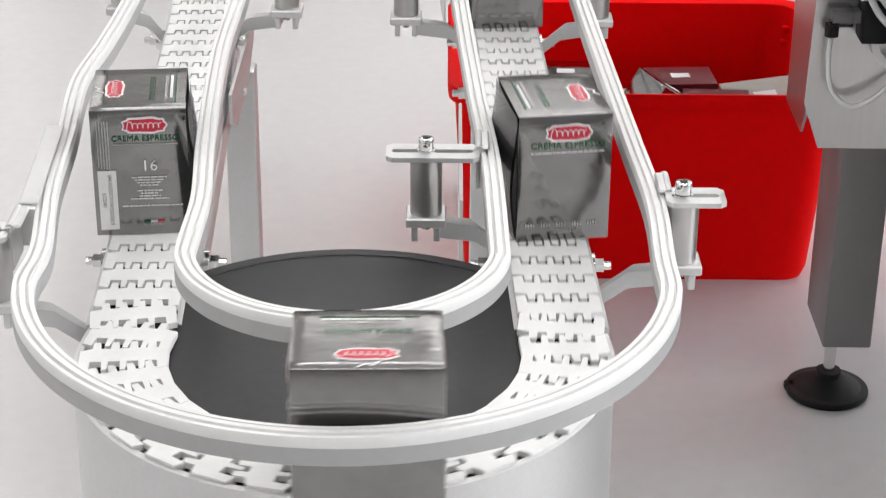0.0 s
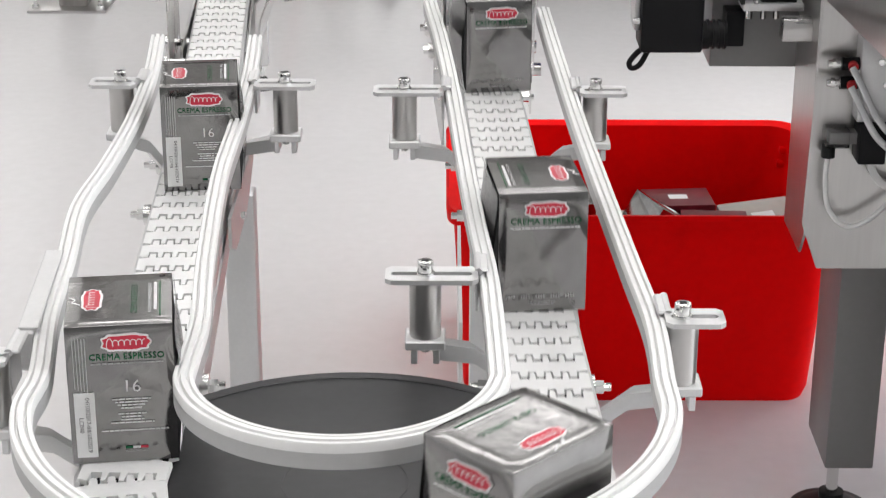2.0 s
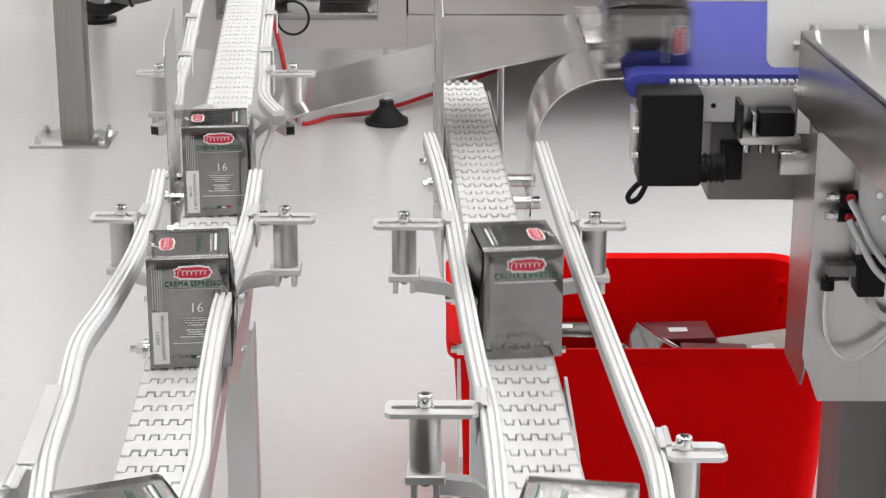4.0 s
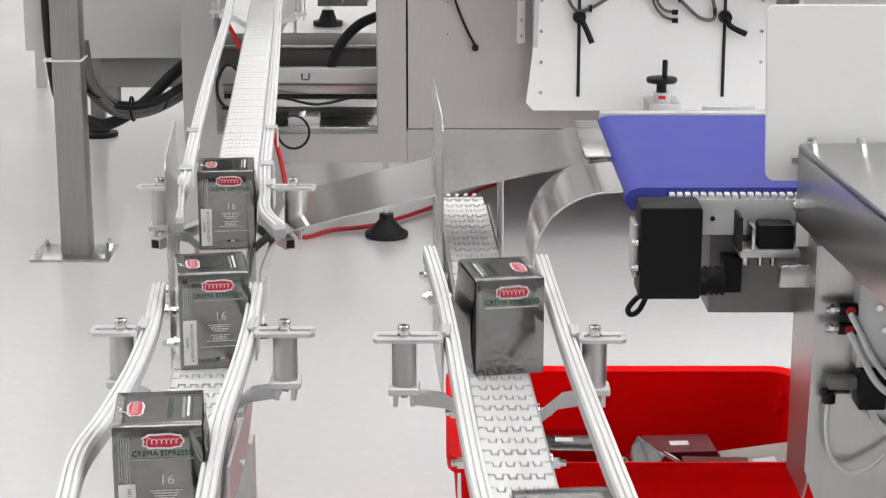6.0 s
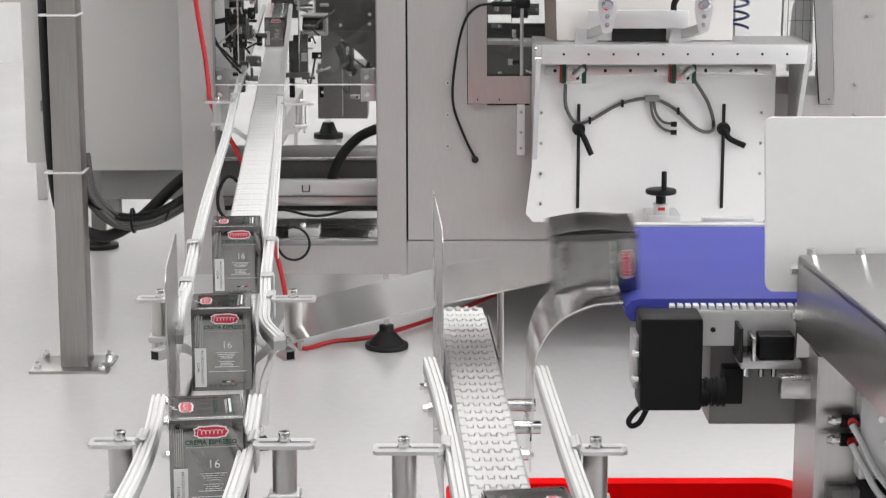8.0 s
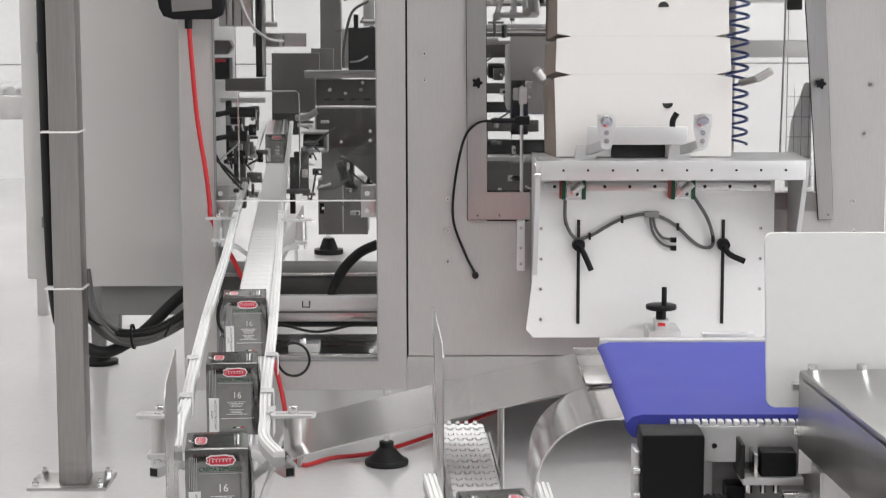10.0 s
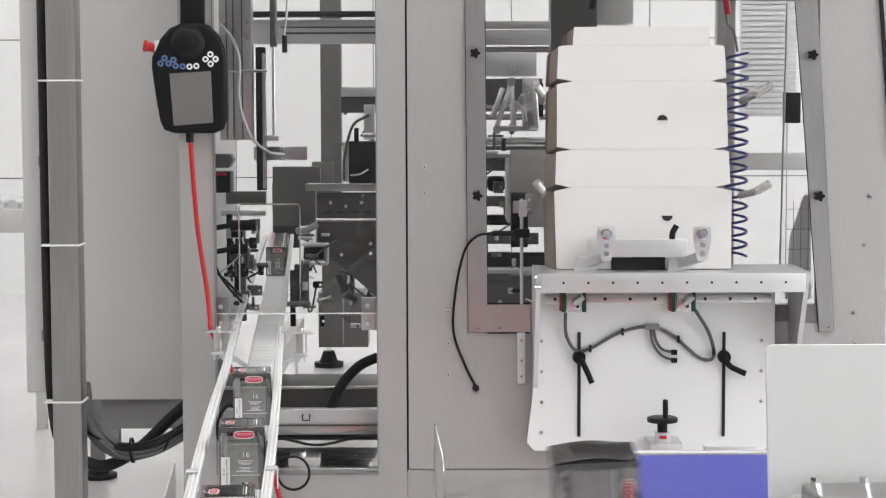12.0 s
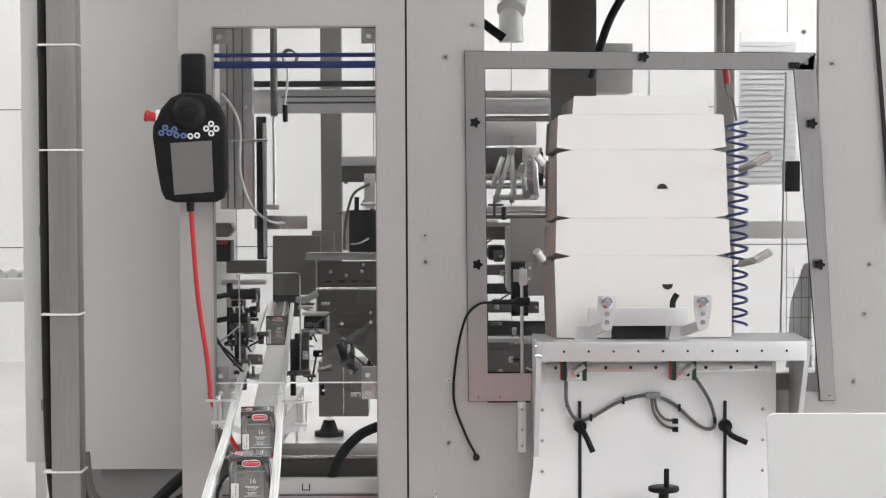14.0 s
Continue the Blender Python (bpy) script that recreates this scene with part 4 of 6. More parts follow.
def master(tau, wait_x):
    """Where a carton is: lying on the blue belt, tipping down the chute, upright round the loop and on to the machine."""
    if tau <= MASTER[0][0]:
        return min(wait_x, 0.428 + 0.85 * (MASTER[0][0] - tau)), 3.15, 1.08, 90, 4
    for a, b in zip(MASTER, MASTER[1:]):
        if a[0] <= tau <= b[0]:
            f = (tau - a[0]) / (b[0] - a[0])
            za, zb = (q[3] if q[3] else BELT + BH / 2 for q in (a, b))
            return a[1] + f * (b[1] - a[1]), a[2] + f * (b[2] - a[2]), za + f * (zb - za), a[4] + f * (b[4] - a[4]), a[5] + f * (b[5] - a[5])
    return (*MASTER[-1][1:3], BELT + BH / 2, 0, MASTER[-1][5])


def ramp(tau, a, b, c, d):
    """Rises from 0 at a to 1 at b, falls from 1 at c to 0 at d."""
    return max(0.0, min(1.0, (tau - a) / (b - a), (d - tau) / (d - c)))


def carton_pose(tau, wait_x, askew):
    """askew: extra turn on the first lane, at the kink of the second lane, and after it; shift to the side on the first lane."""
    x, y, z, ry, rz = master(tau, wait_x)
    first_lane = ramp(tau, -4.2, -3.2, 0.5, 1.3)
    x += askew[3] * first_lane
    rz += askew[0] * first_lane + askew[1] * ramp(tau, 6.3, 6.9, 7.5, 8.5) + askew[2] * ramp(tau, 7.3, 7.9, 8.7, 10.1)
    return Matrix.Translation((x, y, z)) @ Matrix.Rotation(radians(ry), 4, "Y") @ Matrix.Rotation(radians(rz), 4, "Z") @ Matrix.Translation((0, 0, -BH / 2))


first = coffee_box()
cartons = [(first, -5.42, 9.0, (0, 0, 0, 0))]
for delay, wait, askew in ((-2.63, 9.0, (0, 0, 4, 0)), (0.07, 9.0, (0, 0, 2, -0.003)), (2.57, 9.0, (-4, 0, 0, -0.004)), (5.55, 2.0, (-3, 0, 0, -0.002)), (8.93, 2.0, (0, 0, 0, 0.004)), (12.85, 2.15, (0, 0, 0, 0)), (16.85, 2.35, (0, 0, 0, 0))):
    cartons.append((copy_thing(first, Matrix.Identity(4)), delay, wait, askew))
for k in range(8):   # the row waiting inside the machine
    y = 9.36 + 0.122 * k
    copy_thing(first, pose(-0.393 - 0.0693 * (y - 3.44), y, BELT, 0, 0, -176))


def carton_times(delay):
    ts = {0.0, 14.0}
    ts |= {round(k * 0.25, 3) for k in range(57)}
    for row in MASTER:
        t = row[0] + delay
        if 0 < t < 14:
            ts.add(round(t * 30) / 30)
    return sorted(ts)


# rejects lying in the bin
def reject(name, label, dims, m, mat):
    t = thing(name, label, "carton", m, "rejected cartons")
    bm = B(); box(bm, -dims[0] / 2, dims[0] / 2, -dims[1] / 2, dims[1] / 2, 0, dims[2], 0.0015); part("carton", bm, mat, t)
    flat_part("printed_patch", [rect(-dims[0] * 0.14, dims[0] * 0.14, -0.012, 0.012)], Matrix.Translation((0, 0, dims[2])) @ Matrix.Rotation(radians(-90), 4, "X"), LABEL, t, label="small pale label")
    return t


rj = thing("reject_pile", "heap of crushed grey carton blanks under the rejects", "carton heap")
bm = B(); box(bm, 0.09, 0.68, 3.52, 3.90, 0.035, 0.255, 0.02); part("blanks", bm, BEIGE, rj)
reject("rejected_carton", "maroon carton with a pale label lying on the heap", (0.135, 0.10, 0.10), pose(0.475, 3.70, 0.252, 0, 0, 4), MAROON)
reject("rejected_carton", "maroon carton lying flat beside the others", (0.13, 0.10, 0.085), pose(0.535, 3.585, 0.262, 4, 0, -3), MAROON)
reject("rejected_carton", "open silver foil carton tilted on its edge", (0.11, 0.12, 0.09), pose(0.405, 3.585, 0.285, 0, 32, 20), FOIL)
reject("rejected_carton", "silver foil carton lying on the heap", (0.13, 0.12, 0.10), pose(0.245, 3.72, 0.252, 0, 0, -3), FOIL)
reject("rejected_carton", "grey unprinted carton on the heap", (0.16, 0.12, 0.07), pose(0.645, 3.66, 0.265, 10, -5, 8), BEIGE)
# ================= packing machine =================
FRONT = 6.7
mach = thing("packing_machine", "large grey steel cartoning machine with clear guards", "machine")


def wall_with_hole(name, x0, x1, z0, z1, hx0, hx1, hz0, hz1, y0, y1, mat, parent, r=0.012):
    """A sheet panel with an opening through it."""
    bm = B()
    for a in ((x0, hx0, z0, z1), (hx1, x1, z0, z1), (hx0, hx1, z0, hz0), (hx0, hx1, hz1, z1)):
        if a[1] - a[0] > 0.001 and a[3] - a[2] > 0.001:
            box(bm, a[0], a[1], y0, y1, a[2], a[3])
    bmesh.ops.remove_doubles(bm, verts=bm.verts, dist=0.0002)
    return part(name, bm, mat, parent)


wall_with_hole("feed_frame", -0.905, -0.128, 0.293, 2.75, -0.788, -0.228, 0.40, 2.184, FRONT, FRONT + 0.06, MACHINE, mach)
bm = B()
for a in ((-0.79, -0.786), (-0.230, -0.226)):
    box(bm, a[0], a[1], FRONT - 0.004, FRONT + 0.05, 0.40, 2.186)
box(bm, -0.79, -0.226, FRONT - 0.004, FRONT + 0.05, 2.182, 2.188); box(bm, -0.79, -0.226, FRONT - 0.004, FRONT + 0.05, 0.396, 0.402)
part("opening_trim", bm, GREYP, mach, "grey edge trim round the feed opening")
wall_with_hole("main_panel", -0.121, 1.53, 0.415, 2.75, 0.145, 1.292, 0.985, 2.60, FRONT + 0.004, FRONT + 0.05, MACHINE, mach)
block("panel_seam", -0.128, -0.121, FRONT + 0.02, FRONT + 0.05, 0.40, 2.75, DARK, mach, 0)
block("lower_beam", -0.125, 1.9, FRONT + 0.002, FRONT + 0.10, 0.285, 0.411, MACHINE, mach)
bm = B(); slab(bm, [(1.535, 2.75), (1.60, 0.42), (3.2, 0.42), (3.2, 2.75)], 0.05, Matrix.Translation((0, FRONT + 0.02, 0))); part("side_door", bm, MACHINE, mach)
bm = B(); slab(bm, [(1.462, 2.40), (1.474, 2.40), (1.548, 1.50), (1.536, 1.50)], 0.012, Matrix.Translation((0, FRONT - 0.009, 0))); part("door_seal", bm, RUBBER, mach, "black rubber door seal")
# unseen sheets added over and under the main body to block light; the feed bay stays open
block("top_sheet", -0.05, 3.2, FRONT + 0.06, 11.6, 2.70, 2.75, MACHINE, mach)
block("shade_pan", -0.05, 3.2, FRONT + 0.10, 11.4, 0.278, 0.284, MACHINE, mach)
block("top_beam", -0.9, -0.82, FRONT + 0.06, 11.6, 2.67, 2.75, MACHINE, mach)
block("base_beam", -0.9, -0.82, FRONT + 0.06, 11.4, 0.29, 0.41, MACHINE, mach)
block("base_beam", -0.05, 0.05, FRONT + 0.10, 11.4, 0.29, 0.41, MACHINE, mach)
block("base_beam", 3.1, 3.2, FRONT + 0.07, 11.4, 0.29, 0.41, MACHINE, mach)
for x, y in ((-0.203, 6.80), (1.4, 6.80), (3.0, 6.85), (-0.86, 11.3), (3.1, 11.3)):
    rod("foot_screw", (x, y, 0.03), (x, y, 0.30), 0.011, CHROME, mach, 12)
    bm = B(); cyl(bm, (x, y, 0), (x, y, 0.02), 0.078, 36, bev=0.005); cyl(bm, (x, y, 0.02), (x, y, 0.065), 0.066, 32, 0.026); cyl(bm, (x, y, 0.065), (x, y, 0.085), 0.026, 20)
    part("foot", bm, RUBBER, mach, "round black levelling foot")
# inner edge strip of clear guard at the feed opening
bm = B(); box(bm, -0.786, -0.231, FRONT + 0.015, FRONT + 0.019, 0.962, 2.182); g = part("feed_guard", bm, CLEAR, mach, "clear acrylic guard")
for x, z in ((-0.767, 2.15), (-0.252, 2.15), (-0.252, 0.43), (-0.262, 0.985), (-0.262, 0.925), (-0.77, 0.985), (-0.77, 0.925)):
    bm = B(); cyl(bm, (x, FRONT + 0.014, z), (x, FRONT + 0.006, z), 0.009, 16); part("guard_screw", bm, CHROME, mach)
for z0 in (0.90,):
    for x0, x1 in ((-0.786, -0.742), (-0.284, -0.232)):
        block("guard_bracket", x0, x1, FRONT + 0.02, FRONT + 0.05, z0, z0 + 0.112, STEEL, mach, 0.001)
bm = B(); box(bm, -0.786, -0.231, FRONT + 0.013, FRONT + 0.021, 0.957, 0.961); part("guard_edge", bm, WHITEP, mach, "pale lower edge of the guard")
# blue rods near the top
for z, h in ((2.090, 0.0075), (2.057, 0.0125)):
    block("blue_rod", -0.79, -0.226, FRONT + 0.03, FRONT + 0.045, z - h, z + h, BLUED, mach, 0.002, "blue anodised bar")
for x0, x1 in ((-0.789, -0.738), (-0.278, -0.227)):
    bm = B(); box(bm, x0, x1, FRONT + 0.021, FRONT + 0.027, 2.128, 2.182, 0.002, 1); t2 = part("corner_plate", bm, STEEL, mach, "small steel corner plate")
    rod("corner_screw", ((x0 + x1) / 2, FRONT + 0.010, 2.152), ((x0 + x1) / 2, FRONT + 0.0215, 2.152), 0.009, CHROME, t2, 14)

# window guard: frame of sheet with star knobs, clear pane
gd = thing("window_guard", "large clear acrylic guard in grey frame with black star knobs", "guard")
bm = B()
for o in ([(0.078, 2.098), (1.277, 2.086), (1.272, 2.030), (0.145, 2.040)], [(0.078, 2.098), (0.145, 2.040), (0.152, 0.99), (0.152, 0.895), (0.087, 0.895)],
          [(1.277, 2.086), (1.350, 0.893), (1.300, 0.893), (1.205, 2.031)], [(0.152, 0.990), (0.300, 0.990), (0.300, 0.895), (0.152, 0.895)]):
    slab(bm, o, 0.006, Matrix.Translation((0, FRONT - 0.010, 0)))
part("frame", bm, STEEL, gd)
# slightly larger black copy of the frame paints the dark gap round its edges
bm = B()
for o in ([(0.076, 2.100), (1.279, 2.088), (1.274, 2.028), (0.143, 2.038)], [(0.076, 2.100), (0.147, 2.040), (0.154, 0.99), (0.154, 0.893), (0.085, 0.893)], [(1.279, 2.088), (1.352, 0.891), (1.298, 0.891), (1.203, 2.031)], [(0.152, 0.996), (0.300, 0.996), (0.300, 0.889), (0.152, 0.889)]):
    slab(bm, o, 0.003, Matrix.Translation((0, FRONT - 0.0038, 0)))
part("edge_outline", bm, RUBBER, gd, "thin dark border added behind the frame for its shaded edge gap")
bm = B(); slab(bm, [(0.145, 2.04), (1.21, 2.03), (1.31, 0.92), (0.152, 0.99)], 0.003, Matrix.Translation((0, FRONT - 0.0004, 0))); part("pane", bm, CLEAR, gd, "clear acrylic pane")


def star_knob(parent, x, z):
    bm = B()
    o = []
    for k in range(40):
        a = k * math.tau / 40
        r = 0.0155 + 0.0035 * math.cos(a * 5)
        o.append((x + r * math.cos(a), z + r * math.sin(a)))
    slab(bm, o, 0.016, Matrix.Translation((0, FRONT - 0.042, 0)))
    cyl(bm, (x, FRONT - 0.028, z), (x, FRONT - 0.010, z), 0.009, 14)
    part("star_knob", bm, BLACK, parent, "black star knob")


for x, z in ((0.111, 1.854), (0.118, 1.368), (1.262, 1.845), (1.29, 1.363), (0.687, 2.075)):
    star_knob(gd, x, z)
block("catch", 1.185, 1.222, FRONT - 0.022, FRONT - 0.010, 2.035, 2.055, BLACK, gd, 0.002)


def panel_screw(x, z, parent, y=FRONT + 0.004, r=0.0085):
    bm = B(); cyl(bm, (x, y, z), (x, y - 0.003, z), r, 18); cyl(bm, (x, y - 0.003, z), (x, y - 0.008, z), r * 0.66, 14); ps = part("panel_screw", bm, STEEL, parent)
    rod("hex_socket", (x, y - 0.0085, z), (x, y - 0.0078, z), r * 0.34, DARK, ps, 6)


for x, z in ((0.012, 2.080), (0.017, 0.966), (0.017, 0.856), (0.017, 0.746), (-0.062, 1.467), (-0.062, 1.376), (1.245, 2.055), (1.335, 2.05), (1.24, 2.16), (1.470, 1.36), (1.455, 1.19), (1.42, 0.955), (1.425, 0.85), (0.105, 2.19), (0.12, 0.91), (0.195, 0.91), (1.33, 0.91)):
    panel_screw(x, z, mach, FRONT - 0.010 if 0.07 < x < 1.34 and z < 2.09 and not (x < 0.02) else FRONT + 0.004)

# ---- teach pendant on the frame ----
pen = thing("teach_pendant", "black handheld control pendant with joystick and red stop button", "control pendant", (-0.848, 6.66, 1.80))
bm = B()
o = [(-0.134, 0.045), (-0.136, 0.010), (-0.122, -0.10), (-0.109, -0.175), (-0.095, -0.203), (-0.06, -0.214), (0.075, -0.214), (0.105, -0.200), (0.117, -0.165), (0.117, 0.03), (0.112, 0.075), (0.09, 0.12),
     (0.06, 0.150), (0.03, 0.160), (-0.03, 0.160), (-0.075, 0.140), (-0.11, 0.10)]
vs = slab(bm, o, 0.05, Matrix.Translation((0, -0.05, 0)))
bmesh.ops.bevel(bm, geom=[e for e in bm.edges if abs(e.verts[0].co.y - e.verts[1].co.y) < 0.001], offset=0.014, segments=4, profile=0.5, affect="EDGES")
part("shell", bm, BLACK, pen)
block("hanger", -0.040, 0.040, -0.03, 0.035, 0.13, 0.292, BLACK, pen, 0.012)
bm = B(); slab(bm, [(-0.074, -0.012), (0.066, -0.004), (0.072, -0.178), (-0.062, -0.188)], 0.004, Matrix.Translation((0, -0.0535, 0))); part("screen", bm, material("pendant_screen", (0.16, 0.15, 0.145), 0.25, 0, 0.03, 3, 50, 0), pen, "grey switched-off screen")
bm = B(); cyl(bm, (-0.012, -0.046, 0.090), (-0.012, -0.066, 0.090), 0.062, 36, 0.046, bev=0.004); part("joystick_collar", bm, RUBBER, pen)
bm = B(); cyl(bm, (-0.012, -0.064, 0.090), (-0.012, -0.096, 0.092), 0.020, 24, 0.027, bev=0.004); part("joystick", bm, BLACK, pen)
KEYB = material("key_blue", (0.10, 0.17, 0.36), 0.4, 0, 0.05, 9, 80, 0)
for k, (kx, kz) in enumerate(((-0.0906, 0.040), (-0.104, 0.022), (-0.077, 0.022), (-0.060, 0.034), (-0.053, 0.014), (-0.029, 0.012), (-0.006, 0.011), (0.017, 0.013), (0.065, 0.052), (0.048, 0.036), (0.082, 0.036), (0.065, 0.020))):
    bm = B(); cyl(bm, (kx, -0.0495, kz), (kx, -0.0525, kz), 0.0105, 16); key = part("key", bm, WHITEP if k > 5 else KEYB, pen)
    rod("key_mark", (kx, -0.0522, kz), (kx, -0.0531, kz), 0.0048, INK, key, 12)
bm = B(); cyl(bm, (-0.124, -0.03, 0.075), (-0.150, -0.03, 0.080), 0.016, 20); cyl(bm, (-0.150, -0.03, 0.080), (-0.162, -0.03, 0.082), 0.020, 20); part("stop_button", bm, REDC, pen, "red stop button")
block("stop_base", -0.125, -0.105, -0.045, -0.01, 0.045, 0.10, WHITEP, pen, 0.004)
rod("cable_gland", (-0.012, -0.025, -0.245), (-0.012, -0.025, -0.205), 0.013, BLACK, pen, 14)
hose("pendant_cable", [(-0.858, 6.635, 1.56), (-0.852, 6.64, 1.45), (-0.838, 6.65, 1.25), (-0.812, 6.655, 1.06), (-0.800, 6.64, 0.96), (-0.790, 6.63, 0.90), (-0.71, 6.64, 0.738), (-0.63, 6.64, 0.55), (-0.568, 6.64, 0.33), (-0.53, 6.66, 0.1), (-0.50, 6.75, 0.012), (-0.40, 6.85, 0.012), (-0.2, 6.98, 0.012), (0.2, 7.6, 0.012), (0.3, 7.9, 0.012)], 0.0085, REDC, None, "red pendant cable")
tagged(bpy.data.objects["pendant_cable"], "red pendant cable hanging down along the frame", "cable")

# ---- left: cabinet, post, cables ----
cab = thing("control_cabinet", "tall pale grey control cabinet with closed door", "cabinet")
block("body", -1.44, -0.935, 7.0, 8.8, 0.615, 2.9, CABINET, cab, 0.006)
block("door", -1.515, -1.445, 7.02, 7.4, 0.64, 2.9, CABINET, cab, 0.006)
for z in (0.83, 1.46, 2.1):
    block("hinge", -1.452, -1.438, 6.995, 7.02, z, z + 0.04, GREYP, cab, 0.002)
block("base_frame", -1.25, -0.93, 7.05, 7.12, 0.50, 0.612, GREYP, cab, 0.003)
block("base_leg", -1.25, -1.19, 7.05, 7.12, 0.42, 0.50, GREYP, cab, 0.003)
for x, y in ((-1.555, 8.67), (-1.0, 8.6)):
    block("support_leg", x - 0.03, x + 0.03, y - 0.03, y + 0.03, 0.08, 0.615, GREYP, cab, 0.003)
    bm = B(); cyl(bm, (x, y, 0), (x, y, 0.02), 0.084, 32, bev=0.004); cyl(bm, (x, y, 0.02), (x, y, 0.085), 0.05, 28, 0.03); part("foot", bm, RUBBER, cab, "round black foot")
flat_part("notice", bars([(0, 0.05 - 0.012 * k, 0.03) for k in range(9)], 21, 0.004, 0), Matrix.Translation((-1.42, 6.999, 2.24)), PRINTP, cab)
post = thing("steel_post", "square brushed steel post bolted to the floor with a base plate", "post")
block("column", -1.317, -1.219, 6.50, 6.60, 0.008, 3.2, POSTM, post, 0.006)
block("base_plate", -1.415, -1.145, 6.44, 6.66, 0.0, 0.010, STEELH, post, 0.001)
for x in (-1.39, -1.17):
    for y in (6.47, 6.63):
        bm = B(); cyl(bm, (x, y, 0.010), (x, y, 0.022), 0.013, 6); cyl(bm, (x, y, 0.022), (x, y, 0.035), 0.007, 10); part("anchor_bolt", bm, CHROME, post)
for z in (2.115, 1.765, 1.215, 0.685):
    bm = B(); box(bm, -1.345, -1.213, 6.494, 6.606, z - 0.003, z + 0.003, 0.001); part("cable_tie", bm, WHITEP, post, "white cable tie")
trunk = thing("black_hose", "thick black cable hose strapped to the post", "cable")
hose("hose", [(-1.338, 6.56, 3.2), (-1.336, 6.56, 2.0), (-1.335, 6.56, 1.0), (-1.325, 6.58, 0.62), (-1.30, 6.66, 0.50), (-1.20, 6.75, 0.42), (-1.08, 6.80, 0.47), (-0.96, 6.85, 0.58), (-0.86, 6.9, 0.66)], 0.021, RUBBER, trunk, n=12)
bundle = thing("cable_bundle", "sagging bundle of grey cables tied with black straps", "cable bundle")
for k in range(11):
    a = k * 2.4
    r = 0.0085 * math.sqrt(k)
    dx, dz = r * math.cos(a), r * math.sin(a)
    hose("cable", [(-1.262 + dx, 6.72 + dz, 0.72), (-1.237 + dx, 6.71 + dz, 0.58 + dz * 0.3), (-1.145 + dx, 6.71, 0.49 + dz), (-1.03, 6.72 + dx, 0.487 + dz), (-0.915, 6.75 + dx, 0.54 + dz), (-0.84, 6.80 + dx, 0.60 + dz)], 0.0095, CABLEG if k % 3 else RUBBER, bundle)
for x, z, tilt in ((-1.218, 0.545, 35), (-1.085, 0.482, 85), (-0.955, 0.519, 115)):
    bm = B(); sweep(bm, flat(arc(0, 0, 0.042, 0, 360, 20)), [(-0.003, -0.004), (0.003, -0.004), (0.003, 0.004), (-0.003, 0.004)])
    bmesh.ops.transform(bm, matrix=Matrix.Translation((x, 6.715, z)) @ Matrix.Rotation(radians(tilt), 4, "Y"), verts=bm.verts)
    part("strap", bm, BLACK, bundle, "black strap")
for k in range(3):
    hose("thin_cable", [(-1.44 + 0.012 * k, 6.98, 2.9), (-1.425 + 0.01 * k, 6.97, 1.7), (-1.41 + 0.008 * k, 6.95, 0.9), (-1.375, 6.9, 0.62), (-1.345, 6.75, 0.60)], 0.0045, CABLEG, bundle)
# coil of black cable by the feed opening
coil = thing("cable_coil", "loop of thin black cable hanging at the frame", "cable")
hose("cable", [(-0.70, 6.66, 0.62), (-0.74, 6.65, 0.65), (-0.775, 6.65, 0.60), (-0.775, 6.65, 0.53), (-0.73, 6.65, 0.49), (-0.69, 6.66, 0.53)], 0.006, RUBBER, coil)
hose("cable", [(-0.56, 6.67, 0.45)] + [(-0.52 + 0.055 * math.cos(radians(a)), 6.66, 0.41 + 0.058 * math.sin(radians(a))) for a in range(110, -200, -30)], 0.0045, RUBBER, coil)

# ---- carton magazine ----
mag = thing("carton_magazine", "carton blank magazine with white front plate, aluminium shelf and handwheel", "magazine")
bm = B(); slab(bm, [(0.285, 0.525), (0.31, 0.497), (1.10, 0.497), (1.13, 0.525), (1.13, 1.05), (0.325, 1.05), (0.305, 0.69)], 0.012, Matrix.Translation((0, 6.60, 0))); part("front_plate", bm, WHITEP, mag, "white front plate with slots")
for x in (0.463, 0.957):
    bm = B(); box(bm, x - 0.0055, x + 0.0055, 6.594, 6.601, 0.545, 0.905, 0.002); part("slot", bm, DARK, mag, "dark vertical slot")
    bm = B(); cyl(bm, (x, 6.57, 0.82), (x, 6.598, 0.82), 0.021, 20, 0.023); tube(bm, [(x, 6.575, 0.82), (x + 0.018, 6.57, 0.79), (x + 0.042 if x < 0.6 else x + 0.07, 6.565, 0.735 if x < 0.6 else 0.765)], 0.010, 10)
    part("clamp_lever", bm, BLACK, mag, "black clamping lever")
for x, z in ((0.335, 0.875), (0.335, 0.77), (0.335, 0.665), (0.335, 0.56), (1.085, 0.875), (1.085, 0.77), (1.085, 0.665), (0.54, 1.02)):
    panel_screw(x, z, mag, 6.60, 0.006)
# handwheel
bm = B(); cyl(bm, (0.735, 6.48, 0.615), (0.735, 6.48, 0.632), 0.052, 36, bev=0.005); part("handwheel", bm, BLACK, mag, "black handwheel")
bm = B(); cyl(bm, (0.742, 6.455, 0.632), (0.742, 6.455, 0.695), 0.009, 14, bev=0.003); part("handle", bm, BLACK, mag)
bm = B(); cyl(bm, (0.735, 6.48, 0.575), (0.735, 6.48, 0.615), 0.017, 16); part("spindle", bm, BLACK, mag)
block("position_dial", 0.712, 0.760, 6.45, 6.51, 0.545, 0.582, ALU, mag, 0.003)
block("dial_window", 0.722, 0.746, 6.447, 6.451, 0.563, 0.574, REDC, mag, 0)
